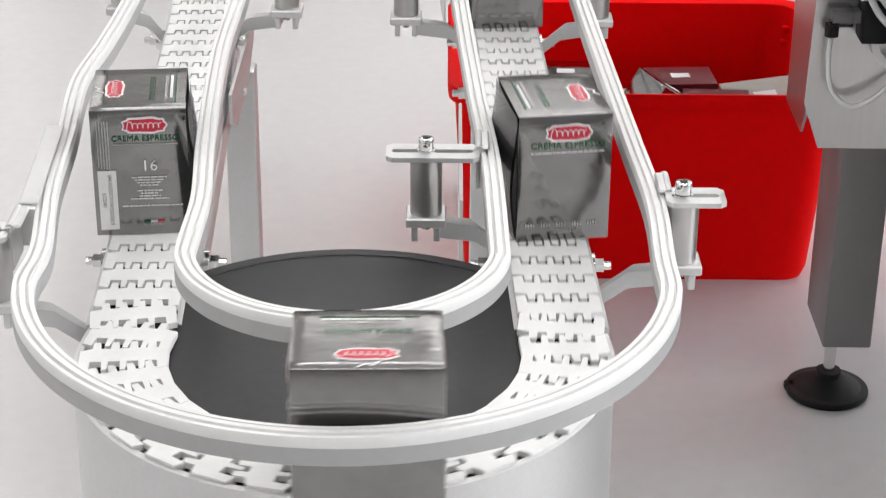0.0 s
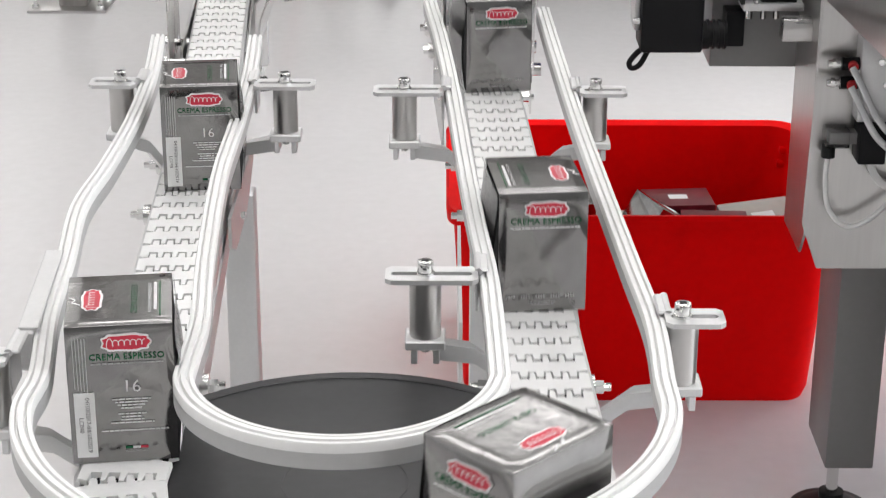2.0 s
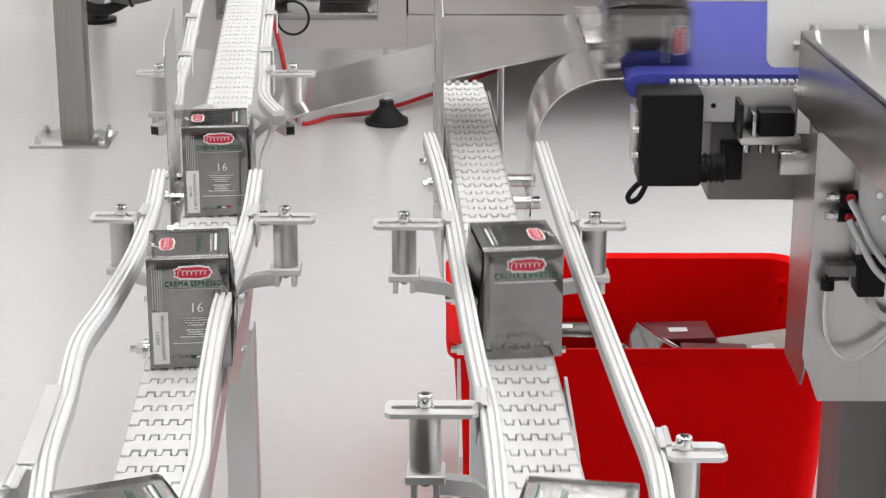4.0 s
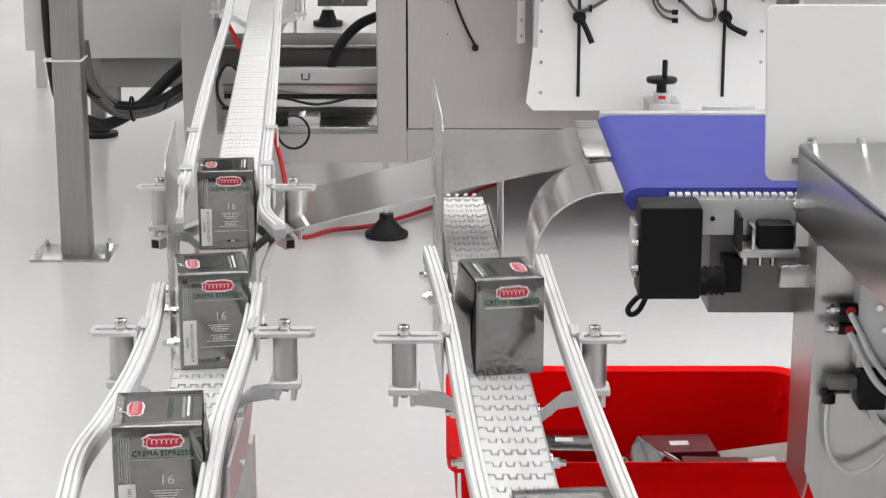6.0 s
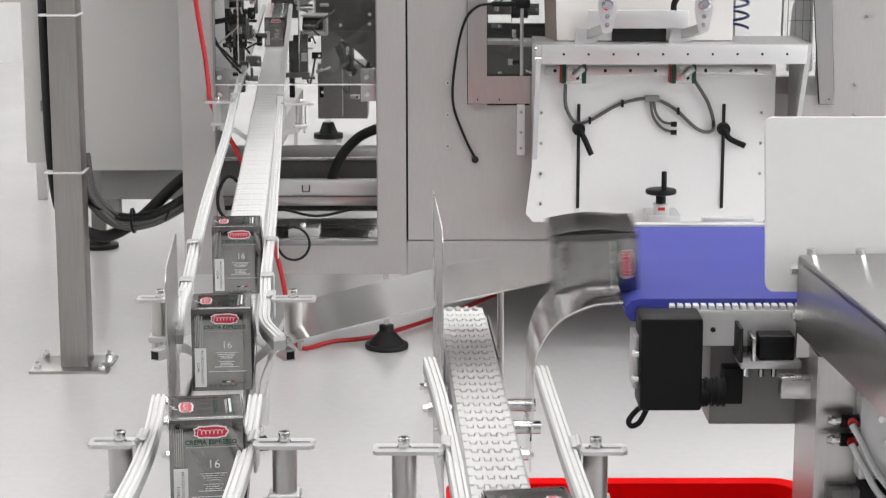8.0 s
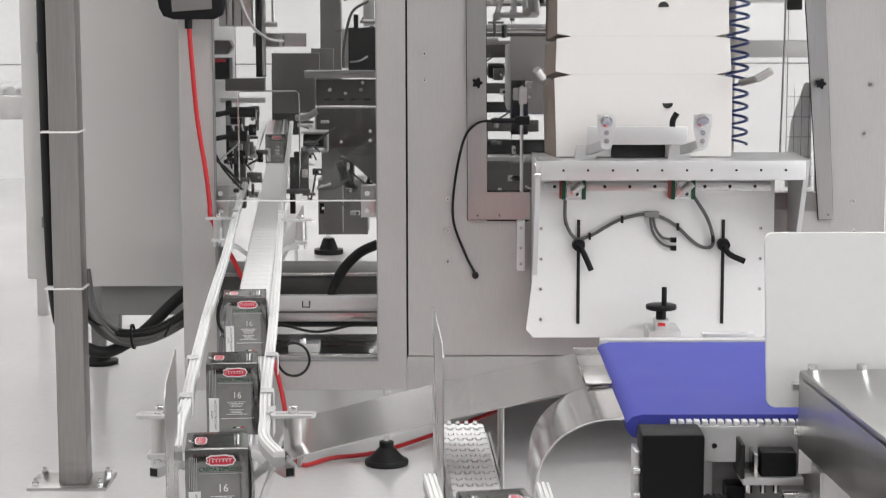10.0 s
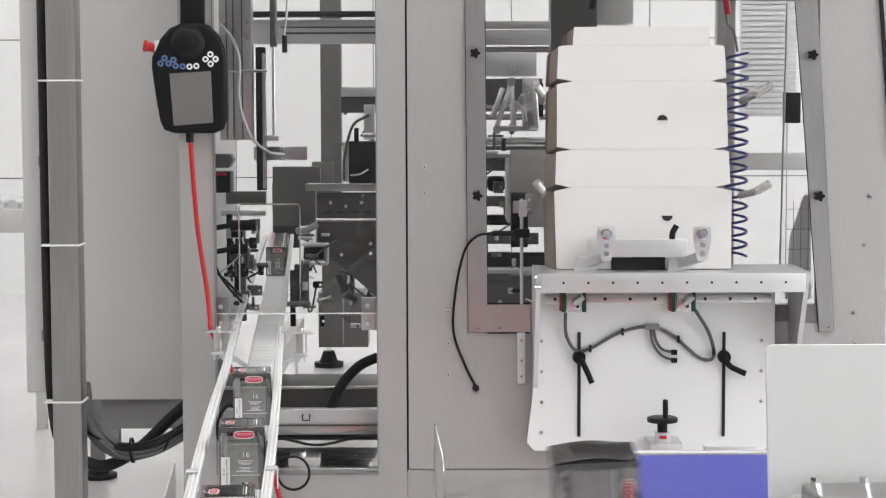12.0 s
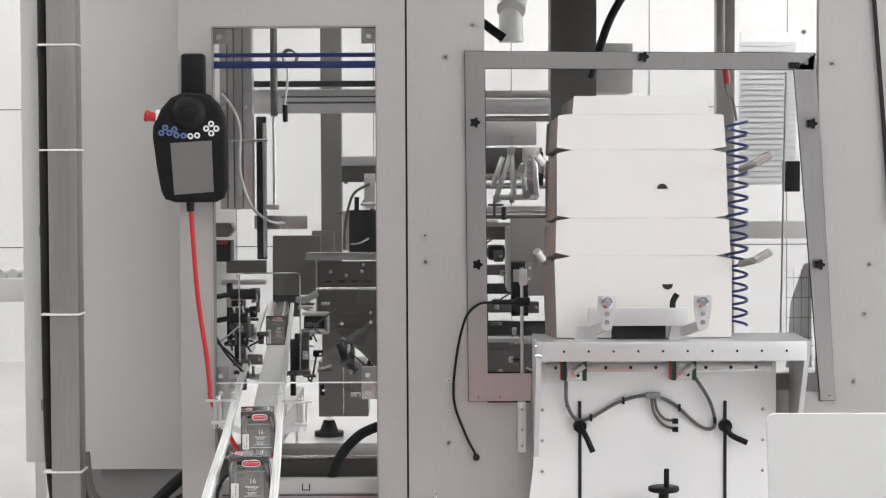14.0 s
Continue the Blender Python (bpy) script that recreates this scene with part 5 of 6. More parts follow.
block("wheel_bracket", 0.69, 0.80, 6.44, 6.60, 0.497, 0.547, ALU, mag, 0.003)
# shelf and its side brackets
sh = block("shelf", 0.322, 1.190, 6.36, 6.40, 1.064, 1.128, ALU, mag, 0.002)
block("shelf_top", 0.322, 1.190, 6.40, 6.68, 1.108, 1.128, ALU, mag, 0.002)
for k in range(10):
    x = 0.395 + k * 0.081
    rod("shelf_hole", (x, 6.3585, 1.097), (x, 6.3610, 1.097), 0.0042, DARK, sh, 12)
for x, lab in ((0.306, 0), (1.190, 1)):
    bm = B(); slab(bm, [(6.36, 1.128), (6.69, 1.128), (6.69, 0.70), (6.62, 0.68)], 0.016, Matrix.Translation((x + 0.016, 0, 0)) @ Matrix.Rotation(radians(90), 4, "Z")); part("side_bracket", bm, ALU, mag)
    for z in (1.112, 1.08):
        rod("bracket_screw", (x - 0.004 if not lab else x + 0.02, 6.38, z), (x + 0.02, 6.38, z), 0.006, CHROME, mag, 10)
block("hinge_strip", 0.255, 0.283, 6.66, 6.70, 0.72, 0.893, ALU, mag, 0.002)
for z in (0.745, 0.87, 0.80):
    panel_screw(0.269, z, mag, 6.66, 0.006)
# linear rail with two carriages
block("linear_rail", 0.345, 1.115, 6.585, 6.60, 1.005, 1.035, STEELH, mag, 0.002)
for k in range(9):
    rod("rail_hole", (0.38 + 0.085 * k, 6.583, 1.02), (0.38 + 0.085 * k, 6.588, 1.02), 0.006, DARK, mag, 12)
for x in (0.395, 0.765):
    c = block("carriage", x + 0.006, x + 0.084, 6.55, 6.60, 0.978, 1.06, ALU, mag, 0.003)
    block("end_seal", x, x + 0.006, 6.552, 6.598, 0.982, 1.052, material("red_seal", (0.35, 0.02, 0.02), 0.4), c, 0)
    block("end_cap", x + 0.006, x + 0.020, 6.547, 6.598, 0.98, 1.056, material("green_cap", (0.008, 0.06, 0.03), 0.4), c, 0)
    block("end_cap", x + 0.074, x + 0.088, 6.547, 6.598, 0.98, 1.056, material("green_cap", (0.008, 0.06, 0.03), 0.4), c, 0)
    for dx, dz in ((0.03, 0.04), (0.06, 0.04), (0.03, 0.01), (0.06, 0.01)):
        rod("carriage_screw", (x + dx, 6.545, 0.985 + dz), (x + dx, 6.551, 0.985 + dz), 0.006, CHROME, c, 10)
    bm = B(); cyl(bm, (x + 0.045, 6.53, 1.01), (x + 0.075, 6.52, 1.035), 0.012, 14); part("sensor", bm, STEEL, c)
    block("clamp_block", x + 0.022, x + 0.070, 6.535, 6.55, 0.988, 1.05, STEELH, c, 0.002)
    rod("clamp_bolt", (x + 0.036, 6.526, 1.035), (x + 0.036, 6.536, 1.035), 0.008, CHROME, c, 6)
    rod("bolt_hole", (x + 0.058, 6.532, 1.0), (x + 0.058, 6.536, 1.0), 0.006, DARK, c, 10)
# cable loom on the plate
hose("loom", [(0.415, 6.575, 0.98), (0.418, 6.58, 0.90), (0.45, 6.585, 0.845), (0.50, 6.588, 0.850), (0.60, 6.588, 0.905), (0.70, 6.585, 0.925), (0.78, 6.588, 0.895), (0.86, 6.588, 0.825), (0.905, 6.585, 0.81), (0.922, 6.585, 0.835), (0.90, 6.58, 0.91), (0.85, 6.575, 0.99)], 0.006, CABLEG, mag)
hose("loom", [(0.705, 6.585, 0.92), (0.715, 6.586, 0.865), (0.745, 6.586, 0.825), (0.785, 6.58, 0.81)], 0.005, CABLEG, mag)
hose("loom", [(0.715, 6.585, 0.92), (0.725, 6.586, 0.875), (0.75, 6.586, 0.845), (0.79, 6.58, 0.838)], 0.005, CABLEG, mag)
for z in (0.81, 0.838):
    rod("loom_plug", (0.775, 6.578, z), (0.795, 6.575, z), 0.009, BLACK, mag, 10)
for x, z in ((0.50, 0.850), (0.61, 0.908), (0.80, 0.882), (0.92, 0.84), (0.418, 0.90)):
    bm = B(); box(bm, x - 0.004, x + 0.004, 6.576, 6.597, z - 0.012, z + 0.012, 0.001); part("tie", bm, BLACK, mag, "black cable tie")
block("loom_joint", 0.685, 0.735, 6.574, 6.596, 0.915, 0.935, GREYP, mag, 0.003)
# clamp holders in front of the blanks
for x in (0.530, 0.841):
    bm = B(); slab(bm, [(x - 0.028, 1.285), (x + 0.028, 1.285), (x + 0.030, 1.245), (x + 0.016, 1.175), (x - 0.016, 1.175), (x - 0.030, 1.245)], 0.010, Matrix.Translation((0, 6.30, 0))); h = part("clamp_plate", bm, ALU, mag)
    bm = B(); cyl(bm, (x, 6.285, 1.262), (x, 6.30, 1.262), 0.020, 24, bev=0.002); cyl(bm, (x, 6.28, 1.262), (x, 6.29, 1.262), 0.012, 20); part("clamp_pin", bm, CHROME, h)
    for z in (1.225, 1.198):
        rod("clamp_screw", (x, 6.294, z), (x, 6.301, z), 0.008, CHROME, h, 12)
    bm = B(); sweep(bm, [(x, 6.31, 1.19), (x - 0.055, 6.48, 1.15)], [(-0.012, -0.018), (0.012, -0.018), (0.012, 0.012), (-0.012, 0.012)]); part("clamp_arm", bm, ALU, mag)
    bm = B(); slab(bm, [(x - 0.095, 1.128), (x - 0.02, 1.128), (x - 0.03, 1.175), (x - 0.085, 1.175)], 0.02, Matrix.Translation((0, 6.44, 0))); part("arm_foot", bm, ALU, mag)
block("cross_bar", 0.48, 0.81, 6.43, 6.45, 1.175, 1.235, ALU, mag, 0.002)
# dark slab stands in for the shade in the gap below the cross bar
block("dark_gap", 0.56, 0.74, 6.47, 6.475, 1.13, 1.178, DARK, mag, 0)
bm = B(); tube(bm, [(0.750, 6.36, 1.24), (0.752, 6.36, 1.262), (0.765, 6.36, 1.285)], 0.010, 10); part("spring_finger", bm, BLACK, mag)
for x, z, dx in ((0.335, 1.405, -0.03), (0.335, 1.72, -0.03), (1.01, 1.40, 0.06), (1.01, 1.72, 0.06)):
    bm = B(); cyl(bm, (x, 6.60, z - 0.03), (x + dx * 0.3, 6.38, z - 0.005), 0.012, 14); cyl(bm, (x + dx * 0.3, 6.38, z - 0.005), (x + dx, 6.36, z + 0.022), 0.0135, 14); part("guide_pin", bm, STEEL, mag, "bent steel guide pin")

# ---- stack of carton blanks ----
stk = thing("carton_blank_stack", "upright stack of flat white carton blanks with notched sides", "carton blanks")
LEAN = Matrix.Translation((0.670, 6.475, 1.132)) @ Matrix.Rotation(radians(-9), 4, "X")


def blank_outline(s=0.0):
    w = 0.297 - s
    right = [(w - 0.006, 0.0), (w, 0.262), (w - 0.055, 0.274), (w - 0.004, 0.286), (w - 0.008, 0.394), (w - 0.060, 0.402), (w - 0.010, 0.412), (w - 0.012, 0.622), (w - 0.065, 0.634), (w - 0.012, 0.644), (w - 0.018, 0.752),
             (w - 0.066, 0.757), (w - 0.072, 0.818)]
    left = [(-x, z) for x, z in right][::-1]
    return right + left


bm = B(); slab(bm, blank_outline(), 0.004, LEAN @ Matrix.Translation((0, 0.0, 0))); fb = part("blank", bm, CARTON, stk)
for k in range(26):
    bm = B(); slab(bm, blank_outline(0.0015 * (k % 3) - 0.006 * math.sin(k * 1.7) * 0.3), 0.0042, LEAN @ Matrix.Translation((-0.0012 * k + 0.001 * math.sin(k * 2.3), 0.006 + 0.0068 * k, 0.0))); part("blank", bm, KRAFT if k else CARTON, stk, "grey-brown board edges" if k else "")
for z in (0.275, 0.403, 0.635, 0.755):
    bm = B(); box(bm, -0.245, 0.245, -0.0012, 0.0, z - 0.0008, z + 0.0008, 0, 2, LEAN); part("crease", bm, material("crease", (0.6, 0.58, 0.56), 0.7), fb)
for x, z, fl in ((0.068, 0.500, 1), (0.080, 0.178, -1)):
    bm = B(); slab(bm, [(x + 0.018 * math.cos(radians(a)), z + fl * 0.018 * math.sin(radians(a))) for a in range(0, 181, 20)], 0.001, LEAN @ Matrix.Translation((0, -0.0022, 0))); part("thumb_hole", bm, DARK, fb, "dark half-round thumb hole")

# sensor with cable in front of the guard
sen = thing("fork_sensor", "black sensor on a thin steel rod with a black cable", "sensor")
rod("rod", (0.268, 6.62, 1.00), (0.268, 6.62, 1.36), 0.006, STEEL, sen)
bm = B(); cyl(bm, (0.165, 6.61, 1.243), (0.268, 6.61, 1.243), 0.009, 14); box(bm, 0.245, 0.295, 6.60, 6.63, 1.228, 1.258, 0.004); part("sensor", bm, BLACK, sen)
block("holder", 0.258, 0.285, 6.60, 6.63, 1.30, 1.355, STEEL, sen, 0.002)
hose("cable", [(0.165, 6.61, 1.243), (0.118, 6.64, 1.232), (0.075, 6.67, 1.18), (0.045, 6.69, 1.05), (0.035, 6.694, 0.90), (0.075, 6.694, 0.78), (0.112, 6.695, 0.705)], 0.0045, RUBBER, sen)
bm = B(); cyl(bm, (0.112, 6.70, 0.700), (0.112, 6.685, 0.700), 0.012, 16); part("cable_bush", bm, RUBBER, sen)

# blue coiled air hose beside the blanks
ch = thing("coiled_hose", "blue coiled air hose hanging behind the guard", "hose")
pts = []
for k in range(16 * 13):
    a = k * math.tau / 13
    pts.append((1.035 + 0.037 * math.cos(a), 6.86 + 0.037 * math.sin(a), 1.14 + 0.72 * k / (16 * 13)))
bm = B(); tube(bm, pts, 0.0052, 6, 0); part("coil", bm, material("blue_hose", (0.06, 0.10, 0.32), 0.35, 0, 0.04, 9, 80, 0), ch)
hose("tail", [(1.035, 6.86, 1.86), (1.02, 6.86, 1.93), (0.99, 6.86, 2.02), (0.985, 6.86, 2.5)], 0.0052, GREYP, ch)
rod("red_fitting", (1.0, 6.86, 1.99), (0.985, 6.86, 2.10), 0.012, REDC, ch, 14)
# ---- inside of the machine, seen through the guards ----
inner = thing("machine_interior", "steel columns, beams and slides inside the packing machine", "machine interior")


def inside(name, x0, x1, z0, z1, y, depth, mat, bev=0.003, label=""):
    return block(name, x0, x1, y, y + depth, z0, z1, mat, inner, bev, label)


# feed side
inside("guide_column", -0.844, -0.721, 1.544, 2.68, 7.4, 0.08, STEEL)
inside("slide_bar", -0.716, -0.679, 1.349, 1.898, 7.5, 0.03, DARK)
inside("slide_edge", -0.691, -0.678, 1.356, 1.874, 7.485, 0.012, STEEL)
rod("piston_rod", (-0.644, 7.45, 1.558), (-0.644, 7.45, 2.68), 0.0055, CHROME, inner, 12)
rod("piston_guide", (-0.642, 7.45, 1.897), (-0.642, 7.45, 2.68), 0.014, INSIDE, inner, 16)
inside("piston_foot", -0.679, -0.627, 1.541, 1.561, 7.43, 0.05, STEEL)
inside("paddle", -0.736, -0.529, 1.461, 1.514, 7.6, 0.012, STEEL)
hose("air_line", [(-0.835, 7.38, 1.981), (-0.792, 7.37, 1.928), (-0.764, 7.36, 1.842), (-0.766, 7.36, 1.692), (-0.728, 7.38, 1.564), (-0.672, 7.5, 1.497), (-0.618, 7.58, 1.485)], 0.006, ALU, inner)
hose("air_line", [(-0.614, 7.44, 2.144), (-0.588, 7.44, 2.069), (-0.603, 7.44, 1.929)], 0.005, ALU, inner)
rod("sensor", (-0.599, 7.44, 1.875), (-0.599, 7.44, 1.940), 0.010, BLACK, inner, 12)
inside("gantry_beam", -0.853, -0.210, 1.940, 2.044, 8.6, 0.10, ALU)
inside("gantry_groove", -0.708, -0.209, 2.007, 2.014, 8.595, 0.01, INSIDE, 0)
flat_part("beam_print", bars([(0.0, 0.0, 0.42)], 33, 0.009, 0), Matrix.Translation((-0.489, 8.599, 1.985)), INK, inner)
inside("gantry_strip", -0.843, -0.207, 2.053, 2.077, 8.5, 0.08, DARK)
inside("rear_column", -0.724, -0.602, 0.212, 2.9, 11.6, 0.14, INSIDE)
rod("column_screw", (-0.725, 12.25, 0.04), (-0.725, 12.25, 0.20), 0.018, CHROME, inner, 12)
bm = B(); cyl(bm, (-0.725, 12.25, 0), (-0.725, 12.25, 0.03), 0.092, 32); cyl(bm, (-0.725, 12.25, 0.03), (-0.725, 12.25, 0.10), 0.06, 28, 0.035); part("column_foot", bm, RUBBER, inner)
inside("column_base", -0.779, -0.470, 0.141, 0.484, 12.1, 0.3, INSIDE)
inside("side_beam", -0.431, -0.279, 1.707, 1.747, 8.3, 0.06, ALU)
inside("side_block", -0.434, -0.281, 1.637, 1.707, 8.35, 0.05, INSIDE)
inside("pale_block", -0.319, -0.275, 1.533, 1.675, 7.9, 0.04, ALU)
inside("valve_island", -0.383, -0.268, 1.354, 1.525, 7.95, 0.12, DARK)
inside("valve_rail", -0.416, -0.267, 1.355, 1.519, 8.10, 0.03, STEEL)
hose("air_line", [(-0.296, 7.88, 1.634), (-0.364, 7.88, 1.588), (-0.397, 7.9, 1.461), (-0.401, 7.9, 1.368)], 0.006, INSIDE, inner)
rod("black_valve", (-0.348, 7.88, 1.526), (-0.348, 7.88, 1.581), 0.010, BLACK, inner, 10)
# dark folding station
inside("station_plate", -0.723, -0.600, 1.011, 1.348, 10.75, 0.02, INSIDE)
inside("station_top", -0.566, -0.269, 1.320, 1.347, 8.0, 0.14, STEEL)
inside("station_front", -0.523, -0.271, 1.031, 1.312, 8.05, 0.02, INSIDE)
for x in (-0.464, -0.336):
    rod("station_knob", (x, 8.03, 1.271), (x, 8.05, 1.271), 0.008, CHROME, inner, 12)
bm = B(); slab(bm, [(-0.453, 1.031), (-0.271, 1.031), (-0.271, 0.867), (-0.336, 0.930)], 0.02, Matrix.Translation((0, 8.05, 0))); part("station_skirt", bm, INSIDE, inner)
rod("station_rod", (-0.518, 7.95, 1.205), (-0.266, 7.95, 1.205), 0.007, CHROME, inner, 12)
inside("rear_plate", -0.990, -0.833, 0.829, 1.210, 11.3, 0.03, DARK)
inside("cross_beam", -0.994, -0.765, 1.246, 1.300, 8.4, 0.05, INSIDE)
inside("cross_beam", -0.971, -0.747, 1.207, 1.229, 8.2, 0.03, ALU)
inside("motor", -0.900, -0.829, 1.335, 1.416, 7.6, 0.12, BLACK)
bm = B(); slab(bm, [(-0.900, 1.432), (-0.836, 1.432), (-0.816, 1.461), (-0.829, 1.485), (-0.900, 1.485)], 0.1, Matrix.Translation((0, 7.6, 0))); part("motor_cap", bm, INSIDE, inner)
inside("motor_tag", -0.895, -0.842, 1.403, 1.414, 7.594, 0.006, REDC, 0)
# sensors and levers left of the feed rails
for z, x in ((1.231, -0.697), (1.142, -0.729)):
    bm = B(); cyl(bm, (-0.860, 7.25, z - 0.012), (-0.792, 7.25, z), 0.010, 14); cyl(bm, (-0.792, 7.25, z), (x, 7.25, z), 0.020, 16); part("sensor", bm, BLACK, inner)
hose("sensor_cable", [(-0.860, 7.25, 1.218), (-0.856, 7.2, 1.087), (-0.802, 7.2, 1.024), (-0.750, 7.2, 0.971)], 0.005, RUBBER, inner)
hose("sensor_cable", [(-0.860, 7.25, 1.099), (-0.813, 7.2, 1.024), (-0.739, 7.2, 0.939)], 0.005, RUBBER, inner)
for x, z0, z1, mt in ((-0.785, 0.830, 1.185, INSIDE), (-0.807, 0.941, 1.118, BLACK), (-0.836, 1.030, 1.251, BLACK)):
    inside("side_frame", x - 0.011, x + 0.011, z0, z1, 7.6, 0.04, mt)
for x0, x1, z, mt in ((-0.825, -0.757, 1.093, INSIDE), (-0.836, -0.770, 1.028, DARK), (-0.814, -0.749, 0.951, INSIDE), (-0.803, -0.749, 1.152, DARK)):
    inside("lever", x0, x1, z - 0.015, z + 0.009, 7.5, 0.03, mt)
# to the other side of the rails
inside("cylinder", -0.560, -0.527, 0.896, 1.052, 7.6, 0.04, INSIDE)
inside("stopper", -0.550, -0.458, 1.052, 1.126, 7.7, 0.06, STEEL)
inside("stopper_slot", -0.540, -0.473, 1.073, 1.084, 7.694, 0.01, DARK, 0)
bm = B(); tube(bm, [(-0.571, 7.6, 1.185), (-0.527, 7.58, 1.191), (-0.489, 7.58, 1.213)], 0.013, 10); part("bent_handle", bm, STEEL, inner)
for x, z0, z1 in ((-0.587, 0.814, 1.034), (-0.570, 0.891, 1.056)):
    inside("dark_link", x - 0.009, x + 0.011, z0, z1, 7.55, 0.03, DARK)
inside("link_arm", -0.607, -0.514, 0.898, 0.916, 7.5, 0.03, INSIDE)
inside("dark_cluster", -0.480, -0.413, 0.772, 0.904, 9.0, 0.1, DARK, 0.01)
bm = B(); tube(bm, [(-0.480, 8.95, 0.891), (-0.441, 8.95, 0.799), (-0.402, 8.95, 0.759)], 0.02, 10); part("dark_pipe", bm, BLACK, inner)
# lower frame behind the opening
inside("base_tray", -0.815, -0.242, 0.559, 0.657, 7.05, 0.3, INSIDE)
inside("base_tray_edge", -0.815, -0.242, 0.645, 0.657, 7.03, 0.02, STEELH)
inside("low_rail", -0.785, -0.232, 0.545, 0.60, 6.86, 0.05, ALU)
inside("low_rail_web", -0.785, -0.232, 0.505, 0.545, 6.88, 0.03, STEELH)
inside("low_groove", -0.785, -0.232, 0.540, 0.546, 6.855, 0.01, INSIDE, 0)
bm = B(); tube(bm, [(-0.50, 6.845, 0.585), (-0.50, 6.835, 0.565), (-0.475, 6.835, 0.565), (-0.475, 6.845, 0.585)], 0.003, 6, 0); part("wire_hook", bm, INK, inner)
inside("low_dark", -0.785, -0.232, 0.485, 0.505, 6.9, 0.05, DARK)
inside("low_pan", -0.785, -0.232, 0.402, 0.408, 6.765, 0.4, STEELH)
inside("low_block", -0.55, -0.44, 0.408, 0.438, 6.80, 0.10, ALU)
rod("low_bolt", (-0.50, 6.84, 0.438), (-0.50, 6.84, 0.452), 0.012, CHROME, inner, 6)
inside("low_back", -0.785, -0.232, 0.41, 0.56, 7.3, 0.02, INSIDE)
hose("thick_hose", [(-0.235, 6.95, 0.775), (-0.30, 6.94, 0.745), (-0.36, 6.92, 0.685), (-0.395, 6.91, 0.61), (-0.405, 6.9, 0.55)], 0.0185, RUBBER, inner, "thick black hose", 14)
hose("thin_wire", [(-0.785, 6.84, 0.46), (-0.6, 6.84, 0.50), (-0.45, 6.84, 0.475), (-0.3, 6.84, 0.505), (-0.232, 6.84, 0.50)], 0.005, RUBBER, inner)

# carton side
inside("robot_column", 0.477, 0.679, 0.6, 2.68, 8.6, 0.2, INSIDE)
inside("rear_post", 1.151, 1.228, 0.6, 2.68, 8.2, 0.08, STEEL)
bm = B()
cyl(bm, (0.295, 8.4, 2.235), (0.295, 8.4, 2.380), 0.055, 24, 0.05); cyl(bm, (0.295, 8.36, 2.368), (0.312, 8.45, 2.476), 0.062, 24)
part("robot_arm", bm, WHITEP, inner, "white rounded robot arm")
hose("robot_cable", [(0.171, 8.3, 2.312), (0.219, 8.3, 2.276), (0.262, 8.3, 2.245)], 0.02, BLACK, inner)
bm = B(); tube(bm, [(0.745, 8.0, 2.406), (0.687, 8.0, 2.302), (0.645, 8.0, 2.187), (0.606, 8.0, 2.060)], 0.017, 12); part("black_arm", bm, BLACK, inner)
inside("white_case", 0.700, 0.868, 2.035, 2.258, 8.9, 0.3, CABINET)
inside("upper_beam", 0.153, 0.443, 1.917, 1.977, 8.0, 0.08, ALU)
inside("upper_beam", 0.154, 0.446, 1.984, 2.014, 8.05, 0.08, STEELH)
inside("upper_bracket", 0.163, 0.380, 1.787, 1.885, 7.9, 0.04, ALU)
rod("bracket_pin", (0.281, 7.87, 1.814), (0.281, 7.90, 1.814), 0.014, CHROME, inner, 16)
inside("gripper_back", 0.169, 0.419, 1.643, 1.780, 8.2, 0.04, INSIDE)
for xa, za, xb, zb in ((0.267, 1.758, 0.212, 1.593), (0.234, 1.736, 0.194, 1.626), (0.267, 1.758, 0.278, 1.571), (0.311, 1.714, 0.322, 1.582), (0.212, 1.582, 0.366, 1.582), (0.355, 1.758, 0.366, 1.593), (0.256, 1.692, 0.355, 1.648)):
    bm = B(); tube(bm, [(xa, 7.6, za), ((xa + xb) / 2, 7.58, (za + zb) / 2), (xb, 7.6, zb)], 0.011, 8); part("gripper_link", bm, ALU, inner)
for x, z in ((0.266, 1.762), (0.211, 1.578), (0.325, 1.593), (0.310, 1.692)):
    rod("gripper_joint", (x, 7.56, z), (x, 7.60, z), 0.017, STEEL, inner, 16)
inside("gripper_plate", 0.312, 0.378, 1.581, 1.776, 7.62, 0.03, STEEL)
inside("gripper_black", 0.370, 0.392, 1.626, 1.758, 7.6, 0.04, BLACK)
for z, mt in ((1.535, ALU), (1.520, CHROME), (1.501, INSIDE), (1.470, STEEL)):
    inside("slide_rail", 0.161, 0.432, z - 0.009, z + 0.007, 7.8, 0.04, mt)
inside("slide_base", 0.163, 0.403, 1.405, 1.462, 7.9, 0.3, INSIDE)
inside("pale_housing", 0.252, 0.394, 1.213, 1.464, 7.6, 0.3, CABINET)
inside("dark_frame", 0.253, 0.315, 1.149, 1.348, 7.2, 0.1, DARK)
inside("dark_frame_glass", 0.259, 0.294, 1.276, 1.322, 7.19, 0.012, ALU)
for k in range(5):
    z = 1.302 - 0.078 * k
    inside("dark_step", 0.170, 0.277, z - 0.041, z, 7.9 + 0.02 * k, 0.05, DARK if k % 2 else INSIDE)
inside("drum", 0.183, 0.261, 1.310, 1.373, 8.1, 0.1, BLACK, 0.02)
inside("low_machine", 0.176, 0.432, 0.854, 0.970, 8.0, 0.4, INSIDE)
inside("low_bar", 0.170, 0.326, 1.005, 1.021, 7.7, 0.05, ALU)
